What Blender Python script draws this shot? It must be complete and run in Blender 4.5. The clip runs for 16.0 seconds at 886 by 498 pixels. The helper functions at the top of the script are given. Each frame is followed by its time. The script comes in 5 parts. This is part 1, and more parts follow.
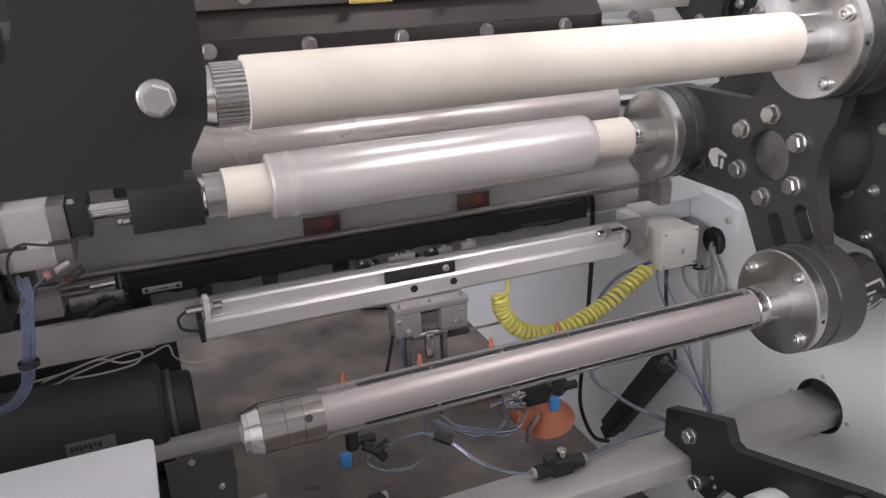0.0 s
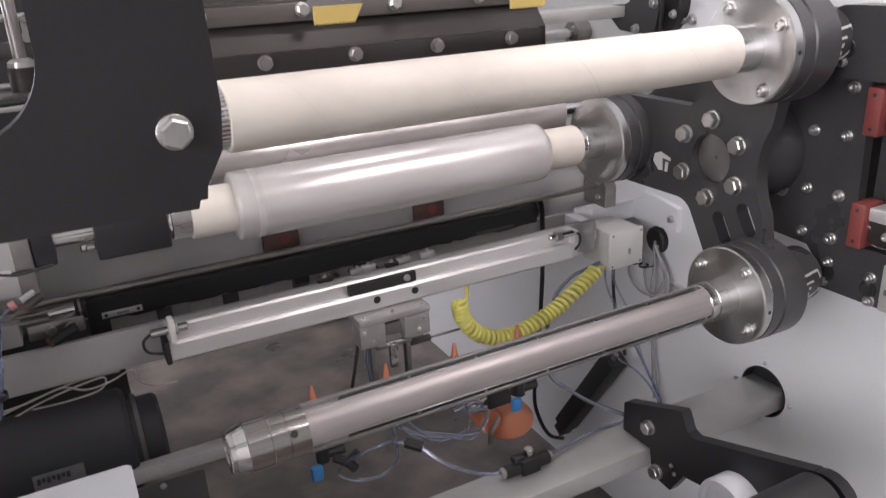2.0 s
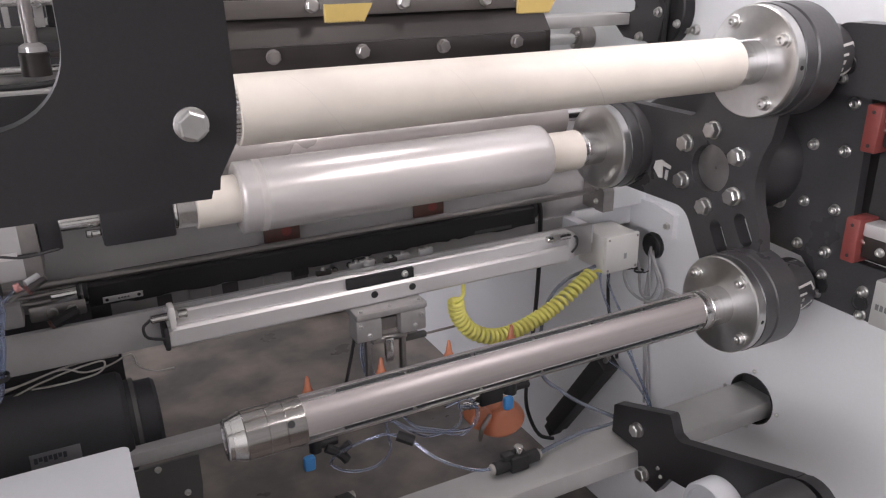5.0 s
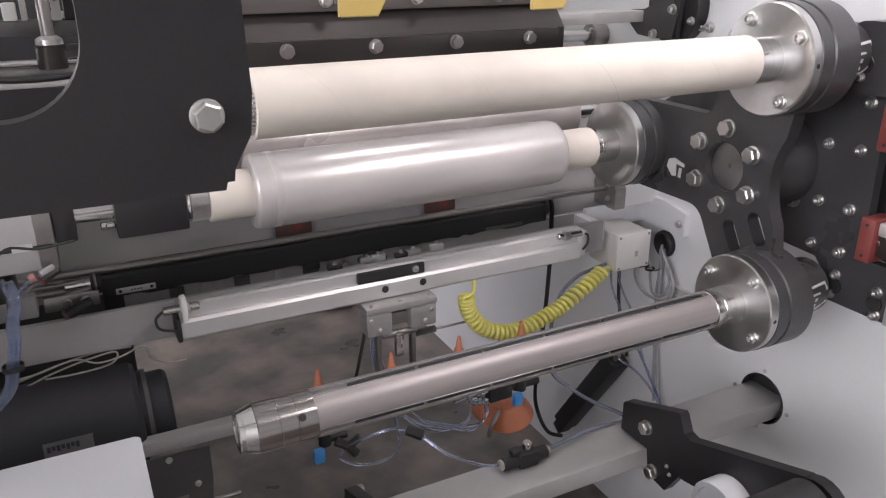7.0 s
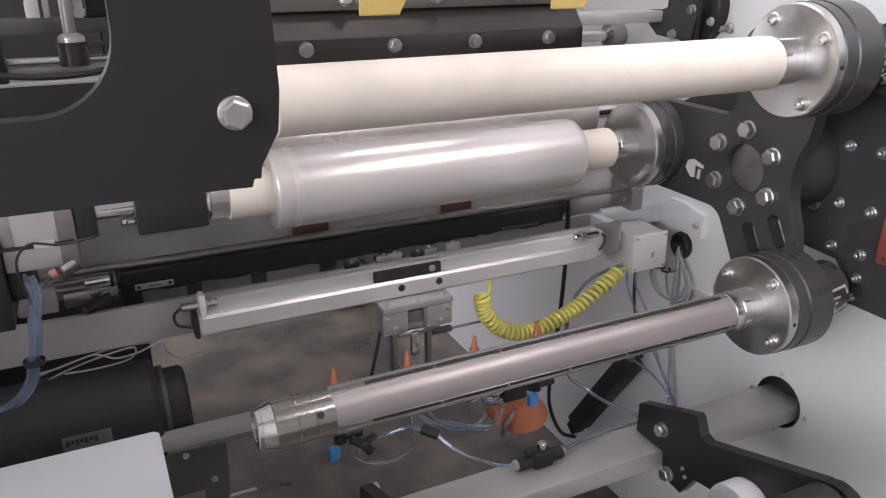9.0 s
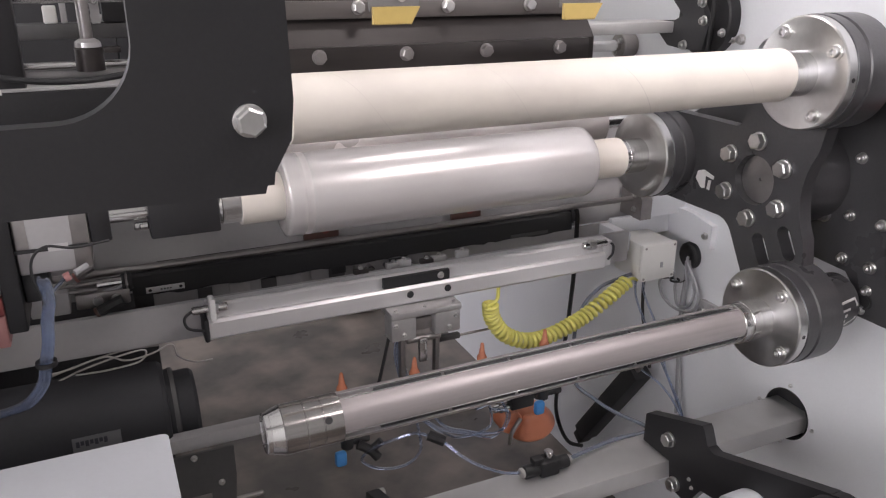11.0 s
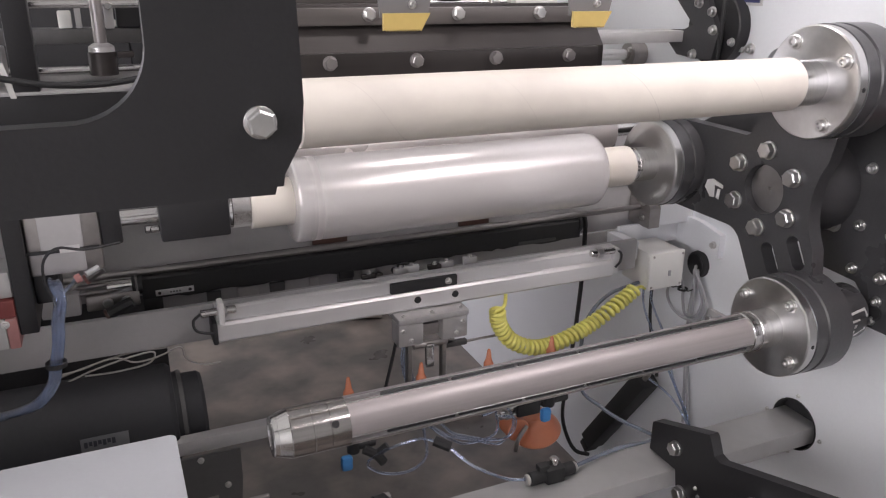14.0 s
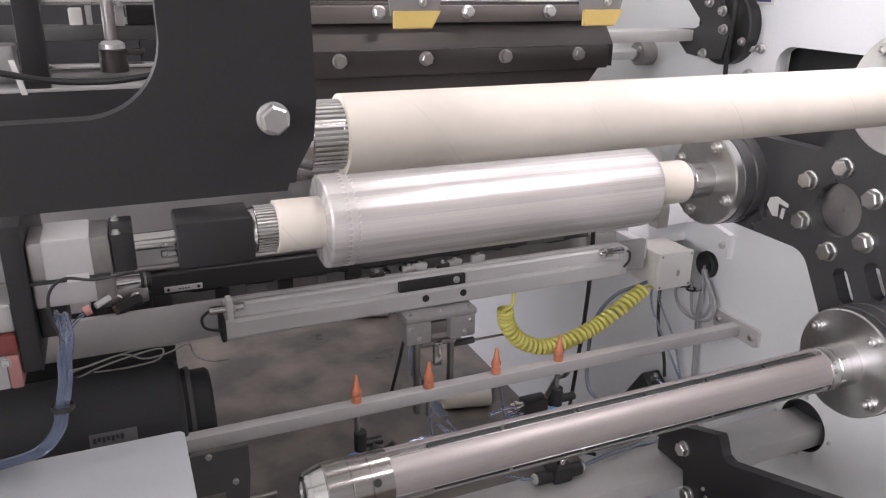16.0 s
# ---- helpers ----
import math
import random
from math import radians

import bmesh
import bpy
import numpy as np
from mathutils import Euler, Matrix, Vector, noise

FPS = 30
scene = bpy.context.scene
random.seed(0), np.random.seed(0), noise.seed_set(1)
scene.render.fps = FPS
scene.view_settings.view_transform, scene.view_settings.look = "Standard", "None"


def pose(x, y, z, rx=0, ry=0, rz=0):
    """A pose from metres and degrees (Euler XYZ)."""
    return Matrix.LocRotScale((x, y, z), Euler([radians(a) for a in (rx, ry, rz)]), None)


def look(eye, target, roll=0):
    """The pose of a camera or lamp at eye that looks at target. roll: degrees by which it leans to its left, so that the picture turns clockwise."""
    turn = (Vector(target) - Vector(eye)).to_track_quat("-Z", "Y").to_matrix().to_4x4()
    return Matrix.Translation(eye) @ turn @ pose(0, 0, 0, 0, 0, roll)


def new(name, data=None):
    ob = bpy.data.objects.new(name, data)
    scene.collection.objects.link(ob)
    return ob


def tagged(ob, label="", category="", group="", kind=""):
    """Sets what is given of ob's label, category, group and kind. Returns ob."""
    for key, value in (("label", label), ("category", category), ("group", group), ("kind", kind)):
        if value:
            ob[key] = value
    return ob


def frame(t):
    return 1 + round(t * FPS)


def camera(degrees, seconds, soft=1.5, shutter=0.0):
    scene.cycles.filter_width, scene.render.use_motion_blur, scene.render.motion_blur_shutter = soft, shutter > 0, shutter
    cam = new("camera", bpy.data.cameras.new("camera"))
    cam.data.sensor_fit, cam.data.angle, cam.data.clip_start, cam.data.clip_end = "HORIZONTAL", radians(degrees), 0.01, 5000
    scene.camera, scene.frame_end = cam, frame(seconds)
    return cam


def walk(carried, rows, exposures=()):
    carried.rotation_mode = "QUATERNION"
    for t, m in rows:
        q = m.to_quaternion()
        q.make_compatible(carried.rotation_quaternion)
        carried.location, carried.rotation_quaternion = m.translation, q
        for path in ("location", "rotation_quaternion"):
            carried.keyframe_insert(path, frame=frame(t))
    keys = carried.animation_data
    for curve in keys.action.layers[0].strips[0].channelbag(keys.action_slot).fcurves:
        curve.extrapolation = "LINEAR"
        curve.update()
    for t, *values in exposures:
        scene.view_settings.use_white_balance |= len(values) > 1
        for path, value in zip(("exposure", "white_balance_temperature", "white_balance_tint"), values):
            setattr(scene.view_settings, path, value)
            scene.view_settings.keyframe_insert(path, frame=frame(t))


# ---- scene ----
cam = camera(60.3, 16.0, soft=1.2, shutter=0.5)
walk(cam, [
    (0, pose(-1.3605, -1.0619, 1.3718, 68.974, 2.051, -22.365)),
    (0.5, pose(-1.3995, -1.0716, 1.3984, 69.480, 3.371, -26.308)),
    (1, pose(-1.4021, -1.0695, 1.4047, 69.730, 3.899, -29.317)),
    (1.5, pose(-1.4107, -1.0713, 1.4039, 70.090, 3.256, -28.047)),
    (2, pose(-1.4249, -1.0668, 1.3938, 69.234, 2.653, -27.936)),
    (2.5, pose(-1.4396, -1.0673, 1.3915, 66.476, 1.623, -28.209)),
    (3, pose(-1.4356, -1.0753, 1.4003, 67.016, 1.553, -28.023)),
    (3.5, pose(-1.4322, -1.0839, 1.4041, 68.997, 0.941, -27.756)),
    (4, pose(-1.4369, -1.0849, 1.4038, 69.264, 0.685, -27.538)),
    (6.5, pose(-1.4395, -1.0852, 1.3991, 68.780, 0.354, -26.893)),
    (7, pose(-1.4414, -1.0879, 1.4000, 68.883, 0.268, -26.456)),
    (7.5, pose(-1.4445, -1.0837, 1.3995, 68.833, 0.210, -26.232)),
    (8, pose(-1.4493, -1.0840, 1.3992, 68.904, 0.254, -25.973)),
    (8.5, pose(-1.4504, -1.0839, 1.3991, 68.822, 0.235, -25.674)),
    (11, pose(-1.4544, -1.0902, 1.4030, 69.366, -0.351, -24.548)),
    (11.5, pose(-1.4534, -1.0934, 1.4043, 69.634, -0.210, -24.440)),
    (12, pose(-1.4538, -1.0954, 1.4058, 69.777, -0.148, -24.402)),
    (12.5, pose(-1.4559, -1.0975, 1.4027, 69.818, -0.178, -24.391)),
    (13, pose(-1.4583, -1.1008, 1.4042, 69.838, -0.253, -24.310)),
    (13.5, pose(-1.4554, -1.1008, 1.4062, 69.930, -0.374, -24.087)),
    (14, pose(-1.4561, -1.0977, 1.4004, 69.974, -0.669, -23.748)),
    (14.5, pose(-1.4574, -1.0910, 1.4002, 69.907, -0.644, -23.623)),
    (15, pose(-1.4579, -1.0892, 1.3992, 69.860, -0.774, -23.482)),
    (15.5, pose(-1.4544, -1.0916, 1.4023, 69.976, -0.746, -23.476)),
    (16, pose(-1.4601, -1.0952, 1.3981, 69.919, -0.810, -23.198)),
], exposures=[(0.0, 0.0), (15.3, 0.0), (15.5, 0.04), (16.0, 0.16)])

# ---- world and lamps ----
world = bpy.data.worlds.new("hall_air")
scene.world = world
world.use_nodes = True
world.node_tree.nodes["Background"].inputs[0].default_value = (0.80, 0.86, 1.0, 1)
world.node_tree.nodes["Background"].inputs[1].default_value = 0.30


def area(name, eye, target, sx, sy, watts, colour):
    data = bpy.data.lights.new(name, "AREA")
    data.shape, data.size, data.size_y, data.energy, data.color = "RECTANGLE", sx, sy, watts, colour
    ob = new(name, data)
    ob.matrix_world = look(eye, target)
    return ob


# Unseen windows added: one lights the white plate, one brightens reflections in black paint.
area("window_daylight", (-4.80, -1.9, 2.1), (-0.2, 0.1, 0.9), 3.0, 2.0, 92, (0.96, 0.905, 1.06))
area("window_daylight", (-4.80, 3.2, 2.3), (-0.1, 0.4, 1.0), 2.6, 1.8, 135, (0.96, 0.905, 1.06))
# Unseen overhead lamps, suggested by bolt highlights and placed to brighten the right side.
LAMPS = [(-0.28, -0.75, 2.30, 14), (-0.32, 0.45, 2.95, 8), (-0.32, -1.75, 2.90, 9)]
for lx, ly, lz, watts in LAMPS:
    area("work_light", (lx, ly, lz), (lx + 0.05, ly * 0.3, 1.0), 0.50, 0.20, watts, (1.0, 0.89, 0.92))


# ---- materials ----
def material(name, colour, rough=0.5, metal=0.0, grain=0.06, scale=40.0, bump=0.05, stretch=(1, 1, 1),
             stain=0.0, stain_scale=3.0, stain_colour=None, transmission=0.0, coat=0.0, rough_var=0.1, spec=0.5, piece=0.0, turned=0.0):
    m = bpy.data.materials.new(name)
    m.use_nodes = True
    nt = m.node_tree
    n, l = nt.nodes, nt.links
    b = n["Principled BSDF"]
    co = n.new("ShaderNodeTexCoord")
    mp = n.new("ShaderNodeMapping")
    mp.inputs["Scale"].default_value = stretch
    l.new(co.outputs["Object"], mp.inputs["Vector"])
    fine = n.new("ShaderNodeTexNoise")
    fine.inputs["Scale"].default_value = scale
    fine.inputs["Detail"].default_value = 4
    l.new(mp.outputs[0], fine.inputs["Vector"])
    big = n.new("ShaderNodeTexNoise")
    big.inputs["Scale"].default_value = stain_scale
    big.inputs["Detail"].default_value = 5
    l.new(co.outputs["Object"], big.inputs["Vector"])
    dark = tuple(c * (1 - grain) for c in colour)
    light = tuple(min(1, c * (1 + grain)) for c in colour)
    mix = n.new("ShaderNodeMix")
    mix.data_type = "RGBA"
    mix.inputs[6].default_value, mix.inputs[7].default_value = (*dark, 1), (*light, 1)
    l.new(fine.outputs["Fac"], mix.inputs[0])
    out = mix.outputs[2]
    if stain > 0:
        ramp = n.new("ShaderNodeMapRange")
        ramp.inputs[1].default_value, ramp.inputs[2].default_value = 0.42, 0.68
        ramp.inputs[3].default_value, ramp.inputs[4].default_value = 0.0, stain
        l.new(big.outputs["Fac"], ramp.inputs[0])
        mix2 = n.new("ShaderNodeMix")
        mix2.data_type = "RGBA"
        mix2.inputs[7].default_value = (*(stain_colour or tuple(c * 0.55 for c in colour)), 1)
        l.new(ramp.outputs[0], mix2.inputs[0])
        l.new(out, mix2.inputs[6])
        out = mix2.outputs[2]
    if piece > 0:
        info = n.new("ShaderNodeObjectInfo")
        pr = n.new("ShaderNodeMapRange")
        pr.inputs[3].default_value, pr.inputs[4].default_value = 1 - piece, 1 + piece * 0.5
        l.new(info.outputs["Random"], pr.inputs[0])
        mul = n.new("ShaderNodeMix")
        mul.data_type, mul.blend_type = "RGBA", "MULTIPLY"
        mul.inputs[0].default_value = 1.0
        l.new(out, mul.inputs[6])
        l.new(pr.outputs[0], mul.inputs[7])
        out = mul.outputs[2]
    l.new(out, b.inputs["Base Color"])
    rr = n.new("ShaderNodeMapRange")
    rr.inputs[3].default_value, rr.inputs[4].default_value = max(0.02, rough - rough_var), min(1, rough + rough_var)
    l.new(big.outputs["Fac"], rr.inputs[0])
    l.new(rr.outputs[0], b.inputs["Roughness"])
    b.inputs["Metallic"].default_value = metal
    b.inputs["Transmission Weight"].default_value = transmission
    b.inputs["Coat Weight"].default_value = coat
    b.inputs["Specular IOR Level"].default_value = spec
    if turned > 0:
        tg = n.new("ShaderNodeTangent")
        tg.direction_type, tg.axis = "RADIAL", "X"
        b.inputs["Anisotropic"].default_value = turned
        l.new(tg.outputs[0], b.inputs["Tangent"])
    if bump > 0:
        bp = n.new("ShaderNodeBump")
        bp.inputs["Strength"].default_value = bump
        bp.inputs["Distance"].default_value = 0.002
        l.new(fine.outputs["Fac"], bp.inputs["Height"])
        l.new(bp.outputs[0], b.inputs["Normal"])
    return m


BLACK = material("black_powder_coat", (0.018, 0.0175, 0.019), 0.40, grain=0.2, scale=220, bump=0.12, stain=0.25, stain_colour=(0.028, 0.027, 0.029))
BLACK_STEEL = material("blackened_steel", (0.046, 0.040, 0.038), 0.36, 0.4, grain=0.25, scale=60, bump=0.05, stretch=(0.05, 1, 1), stain=0.4, stain_colour=(0.085, 0.076, 0.071))
MATTE = material("matte_dark_grey", (0.026, 0.0265, 0.030), 0.65, grain=0.15, scale=120, bump=0.05, stain=0.2)
WHITE = material("white_enamel", (0.765, 0.775, 0.80), 0.42, grain=0.03, scale=160, bump=0.06, stain=0.12, stain_colour=(0.66, 0.65, 0.65))
LIGHT_GREY = material("grey_paint", (0.44, 0.43, 0.43), 0.45, grain=0.05, scale=90, bump=0.04, stain=0.25, stain_colour=(0.31, 0.30, 0.30))
ALU = material("anodised_aluminium", (0.74, 0.725, 0.725), 0.42, 0.5, grain=0.06, scale=50, bump=0.03, stretch=(0.05, 1, 1), stain=0.15)
STEEL = material("brushed_steel", (0.66, 0.655, 0.655), 0.36, 1.0, grain=0.12, scale=120, bump=0.05, stretch=(1, 0.12, 0.12), stain=0.15)
SHAFT_ALU = material("hard_anodised_shaft", (0.30, 0.272, 0.270), 0.40, 0.35, grain=0.16, scale=140, bump=0.06, stretch=(0.012, 1, 1), stain=0.25, stain_colour=(0.27, 0.245, 0.245))
CHROME = material("chrome", (0.70, 0.69, 0.68), 0.19, 1.0, grain=0.05, scale=60, bump=0.0, rough_var=0.05)
DULL_STEEL = material("dull_steel", (0.36, 0.34, 0.33), 0.38, 0.85, grain=0.15, scale=70, bump=0.05, stain=0.3)
# Darker base and lengthwise grain stand in for dark reflected bands.
NOSE = material("turned_nose_steel", (0.50, 0.48, 0.47), 0.17, 1.0, grain=0.28, scale=150, bump=0.05, stretch=(0.03, 1, 1), rough_var=0.06, stain=0.2)
ZINC = material("zinc_plated_bolt", (0.62, 0.61, 0.60), 0.33, 1.0, grain=0.1, scale=120, bump=0.03)
# Stain is paper mottling and also stands in for soft shadow smudges.
CORE = material("white_paper_core", (0.74, 0.690, 0.618), 0.50, grain=0.03, scale=90, bump=0.06, stretch=(0.4, 1, 1), stain=0.6, stain_scale=5.0, stain_colour=(0.52, 0.475, 0.435))
SEAM = material("paper_seam", (0.64, 0.590, 0.535), 0.6, grain=0.05, scale=90, bump=0.02)
# Per-stave tone and stretched grain stand in for reflected streaks along the roll.
FILM = material("wound_clear_film", (0.70, 0.67, 0.66), 0.27, 0.4, grain=0.26, scale=260, bump=0.10, stretch=(0.004, 1.0, 1.0), rough_var=0.05, piece=0.30)
RUBBER = material("black_rubber", (0.024, 0.024, 0.025), 0.55, grain=0.2, scale=120, bump=0.05)
YELLOW = material("yellow_hose", (0.76, 0.71, 0.19), 0.34, grain=0.06, scale=40, bump=0.0)
AMBER = material("yellow_comb_plastic", (0.50, 0.37, 0.12), 0.42, grain=0.08, scale=80, bump=0.02)
ORANGE = material("orange_plastic", (0.62, 0.225, 0.125), 0.28, grain=0.06, scale=50, bump=0.02)
BLUE = material("blue_plastic", (0.06, 0.24, 0.55), 0.35, grain=0.06, scale=50, bump=0.0)
RED = material("red_plastic", (0.23, 0.055, 0.05), 0.45, grain=0.15, scale=60, bump=0.02, stain=0.3)
TUBE = material("clear_air_hose", (0.60, 0.69, 0.88), 0.04, grain=0.06, scale=30, bump=0.0, transmission=0.94, coat=0.8, rough_var=0.03)
DARK_HOSE = material("smoky_air_hose", (0.30, 0.33, 0.40), 0.12, grain=0.1, scale=30, bump=0.0, transmission=0.5, coat=0.5)
GREY_CABLE = material("grey_cable", (0.36, 0.36, 0.37), 0.5, grain=0.1, scale=60, bump=0.02)
WHITE_CABLE = material("white_cable", (0.40, 0.38, 0.36), 0.5, grain=0.1, scale=60, bump=0.02)
# Pale patches are scuffs plus soft reflections put into the colour.
FLOOR = material("worn_floor", (0.088, 0.079, 0.073), 0.34, grain=0.4, scale=14, bump=0.05, stain=0.8, stain_scale=3.6, stain_colour=(0.27, 0.225, 0.195), rough_var=0.2)
ROLLER = material("satin_roller", (0.42, 0.39, 0.38), 0.28, 0.5, grain=0.08, scale=60, bump=0.03, stretch=(0.03, 1, 1), stain=0.25, stain_scale=4)
GUNMETAL = material("milled_gunmetal", (0.50, 0.49, 0.485), 0.34, 0.6, grain=0.12, scale=60, bump=0.04, stain=0.25)
SHEET = material("pale_grey_enamel", (0.56, 0.575, 0.605), 0.5, grain=0.03, scale=140, bump=0.05, stain=0.2, stain_colour=(0.45, 0.45, 0.46))
GALV = material("galvanised_steel", (0.50, 0.495, 0.49), 0.42, 0.3, grain=0.1, scale=26, bump=0.03, stain=0.35, stain_colour=(0.40, 0.395, 0.39))
HALL = material("hall_wall_paint", (0.62, 0.62, 0.61), 0.8, grain=0.05, scale=20, bump=0.02, stain=0.15)
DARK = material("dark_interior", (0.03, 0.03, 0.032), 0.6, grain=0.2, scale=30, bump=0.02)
COLLAR = material("turned_collar", (0.62, 0.61, 0.60), 0.20, 1.0, grain=0.15, scale=200, bump=0.06, stretch=(1, 0.05, 0.05), rough_var=0.05)
# Base raised above BLACK to put the turret's reflected sheen and haze into colour.
TURRET_BLACK = material("black_coat_lifted", (0.050, 0.049, 0.052), 0.30, grain=0.2, scale=160, bump=0.10, stain=0.35, stain_scale=5, stain_colour=(0.062, 0.060, 0.063))
DARK_PLATE = material("dark_grey_plate", (0.10, 0.098, 0.098), 0.5, 0.2, grain=0.12, scale=80, bump=0.05, stain=0.25)
PLATE_GREY = material("rating_plate_grey", (0.17, 0.17, 0.175), 0.4, 0.3, grain=0.1, scale=60, bump=0.0)
PAPER = material("label_paper", (0.62, 0.61, 0.60), 0.5, grain=0.05, scale=60, bump=0.0)
INK = material("dark_ink", (0.03, 0.03, 0.04), 0.5, grain=0.05, scale=60, bump=0.0)
BROWN = material("dark_brown_plastic", (0.10, 0.055, 0.045), 0.35, grain=0.1, scale=40, bump=0.0)
WHITE_PLASTIC = material("white_plastic", (0.74, 0.73, 0.70), 0.45, grain=0.03, scale=60, bump=0.02, stain=0.1)
FLANGE = material("lathe_turned_steel", (0.62, 0.615, 0.61), 0.30, 1.0, grain=0.10, scale=90, bump=0.04, stain=0.12, rough_var=0.06, turned=0.75)
HUB_STEEL = material("turned_grey_hub", (0.40, 0.385, 0.38), 0.34, 0.9, grain=0.12, scale=90, bump=0.03, stain=0.2, turned=0.6)
BEAM_STRIP = material("brown_grey_strip", (0.135, 0.122, 0.115), 0.38, 0.35, grain=0.18, scale=70, bump=0.05, stretch=(0.05, 1, 1), stain=0.3)
COMB_GREY = material("dark_grey_bracket_paint", (0.16, 0.155, 0.155), 0.45, grain=0.06, scale=90, bump=0.04, stain=0.2)
PINK = material("faded_red_plastic", (0.42, 0.20, 0.19), 0.45, grain=0.1, scale=60, bump=0.0)
OIL = material("old_oil", (0.030, 0.022, 0.018), 0.22, grain=0.2, scale=60, bump=0.0)
# Even glow for the added lamps' diffusers and the unseen windows' panes.
GLOW = bpy.data.materials.new("glowing_panel")
GLOW.use_nodes = True
GLOW.node_tree.nodes["Principled BSDF"].inputs["Emission Color"].default_value = (1.0, 0.97, 0.92, 1)
GLOW.node_tree.nodes["Principled BSDF"].inputs["Emission Strength"].default_value = 6.0


# ---- building helpers ----
def where(ob):
    p = Vector((0, 0, 0))
    while ob is not None:
        p = p + ob.location
        ob = ob.parent
    return p


def thing(name, at, label, category, group="", kind=""):
    ob = new(name)
    ob.empty_display_size = 0.05
    ob.location = at
    return tagged(ob, label, category, group, kind)


def smooth(me, angle=35):
    for p in me.polygons:
        p.use_smooth = True
    me.set_sharp_from_angle(angle=radians(angle))


def finish(bm, name, material_, offset):
    bmesh.ops.recalc_face_normals(bm, faces=bm.faces)
    bmesh.ops.translate(bm, vec=-offset, verts=bm.verts)
    me = bpy.data.meshes.new(name)
    bm.to_mesh(me)
    bm.free()
    me.materials.append(material_)
    smooth(me)
    return me


def part(name, bm, material_, parent, label=""):
    """One mesh under a thing or part; bm is in world coordinates at the thing's rest place."""
    ob = new(name, finish(bm, name, material_, where(parent)))
    ob.parent = parent
    if label:
        tagged(ob, label)
    return ob


def solo(name, bm, material_, at, label, category, group="", kind=""):
    """A thing of one mesh."""
    ob = new(name, finish(bm, name, material_, Vector(at)))
    ob.location = at
    return tagged(ob, label, category, group, kind)


def box(x0, x1, y0, y1, z0, z1, bevel=0.003, bm=None):
    b = bmesh.new()
    bmesh.ops.create_cube(b, size=1.0)
    bmesh.ops.scale(b, vec=(x1 - x0, y1 - y0, z1 - z0), verts=b.verts)
    bmesh.ops.translate(b, vec=((x0 + x1) / 2, (y0 + y1) / 2, (z0 + z1) / 2), verts=b.verts)
    if bevel:
        bmesh.ops.bevel(b, geom=b.edges[:], offset=bevel, segments=2, affect="EDGES", profile=0.5)
    return join(bm, b)


def join(bm, b):
    if bm is None:
        return b
    me = bpy.data.meshes.new("joined")
    b.to_mesh(me)
    b.free()
    bm.from_mesh(me)
    bpy.data.meshes.remove(me)
    return bm


def axes(axis):
    return {"x": (Vector((1, 0, 0)), Vector((0, 1, 0)), Vector((0, 0, 1))),
            "y": (Vector((0, 1, 0)), Vector((0, 0, 1)), Vector((1, 0, 0))),
            "z": (Vector((0, 0, 1)), Vector((1, 0, 0)), Vector((0, 1, 0)))}[axis]


def lathe(axis, centre, profile, n=48, bm=None):
    """Turn (s, r) pairs round an axis through centre; s is measured along it from centre."""
    b = bmesh.new()
    a, u, v = axes(axis)
    c = Vector(centre)
    rings = []
    for s, r in profile:
        if r < 1e-6:
            rings.append([b.verts.new(c + a * s)])
        else:
            rings.append([b.verts.new(c + a * s + (u * math.cos(2 * math.pi * k / n) + v * math.sin(2 * math.pi * k / n)) * r) for k in range(n)])
    for p, q in zip(rings, rings[1:]):
        for k in range(n):
            k2 = (k + 1) % n
            f = [p[k % len(p)], p[k2 % len(p)], q[k2 % len(q)], q[k % len(q)]]
            f = list(dict.fromkeys(f))
            if len(f) > 2:
                b.faces.new(f)
    return join(bm, b)


def rod(axis, centre, r, s0, s1, edge=0.002, n=32, bm=None):
    return lathe(axis, centre, [(s0, 0), (s0, r - edge), (s0 + edge, r), (s1 - edge, r), (s1, r - edge), (s1, 0)], n, bm)


def plate(outer, holes, axis, a0, a1, bm=None):
    """A flat plate from an outline and holes; axis x: points are (y, z); axis y: (x, z); axis z: (x, y)."""
    def put(p, a):
        return {"x": (a, p[0], p[1]), "y": (p[0], a, p[1]), "z": (p[0], p[1], a)}[axis]
    b = bmesh.new()
    edges = []
    for loop in [outer, *holes]:
        vs = [b.verts.new(put(p, a0)) for p in loop]
        edges += [b.edges.new((vs[k], vs[(k + 1) % len(vs)])) for k in range(len(vs))]
    bmesh.ops.triangle_fill(b, use_beauty=True, use_dissolve=False, edges=edges)
    res = bmesh.ops.extrude_face_region(b, geom=b.faces[:])
    shift = Vector(put((0, 0), a1)) - Vector(put((0, 0), a0))
    bmesh.ops.translate(b, vec=shift, verts=[g for g in res["geom"] if isinstance(g, bmesh.types.BMVert)])
    return join(bm, b)


def ring(cx, cy, r, n=32, start=0.0, end=360.0):
    full = abs(end - start) >= 360
    m = n if full else n + 1
    return [(cx + r * math.cos(radians(start + (end - start) * k / n)), cy + r * math.sin(radians(start + (end - start) * k / n))) for k in range(m)]


def rounded(x0, x1, y0, y1, r, n=6):
    pts = []
    for cx, cy, a in ((x1 - r, y1 - r, 0), (x0 + r, y1 - r, 90), (x0 + r, y0 + r, 180), (x1 - r, y0 + r, 270)):
        pts += ring(cx, cy, r, n, a, a + 90)
    return pts


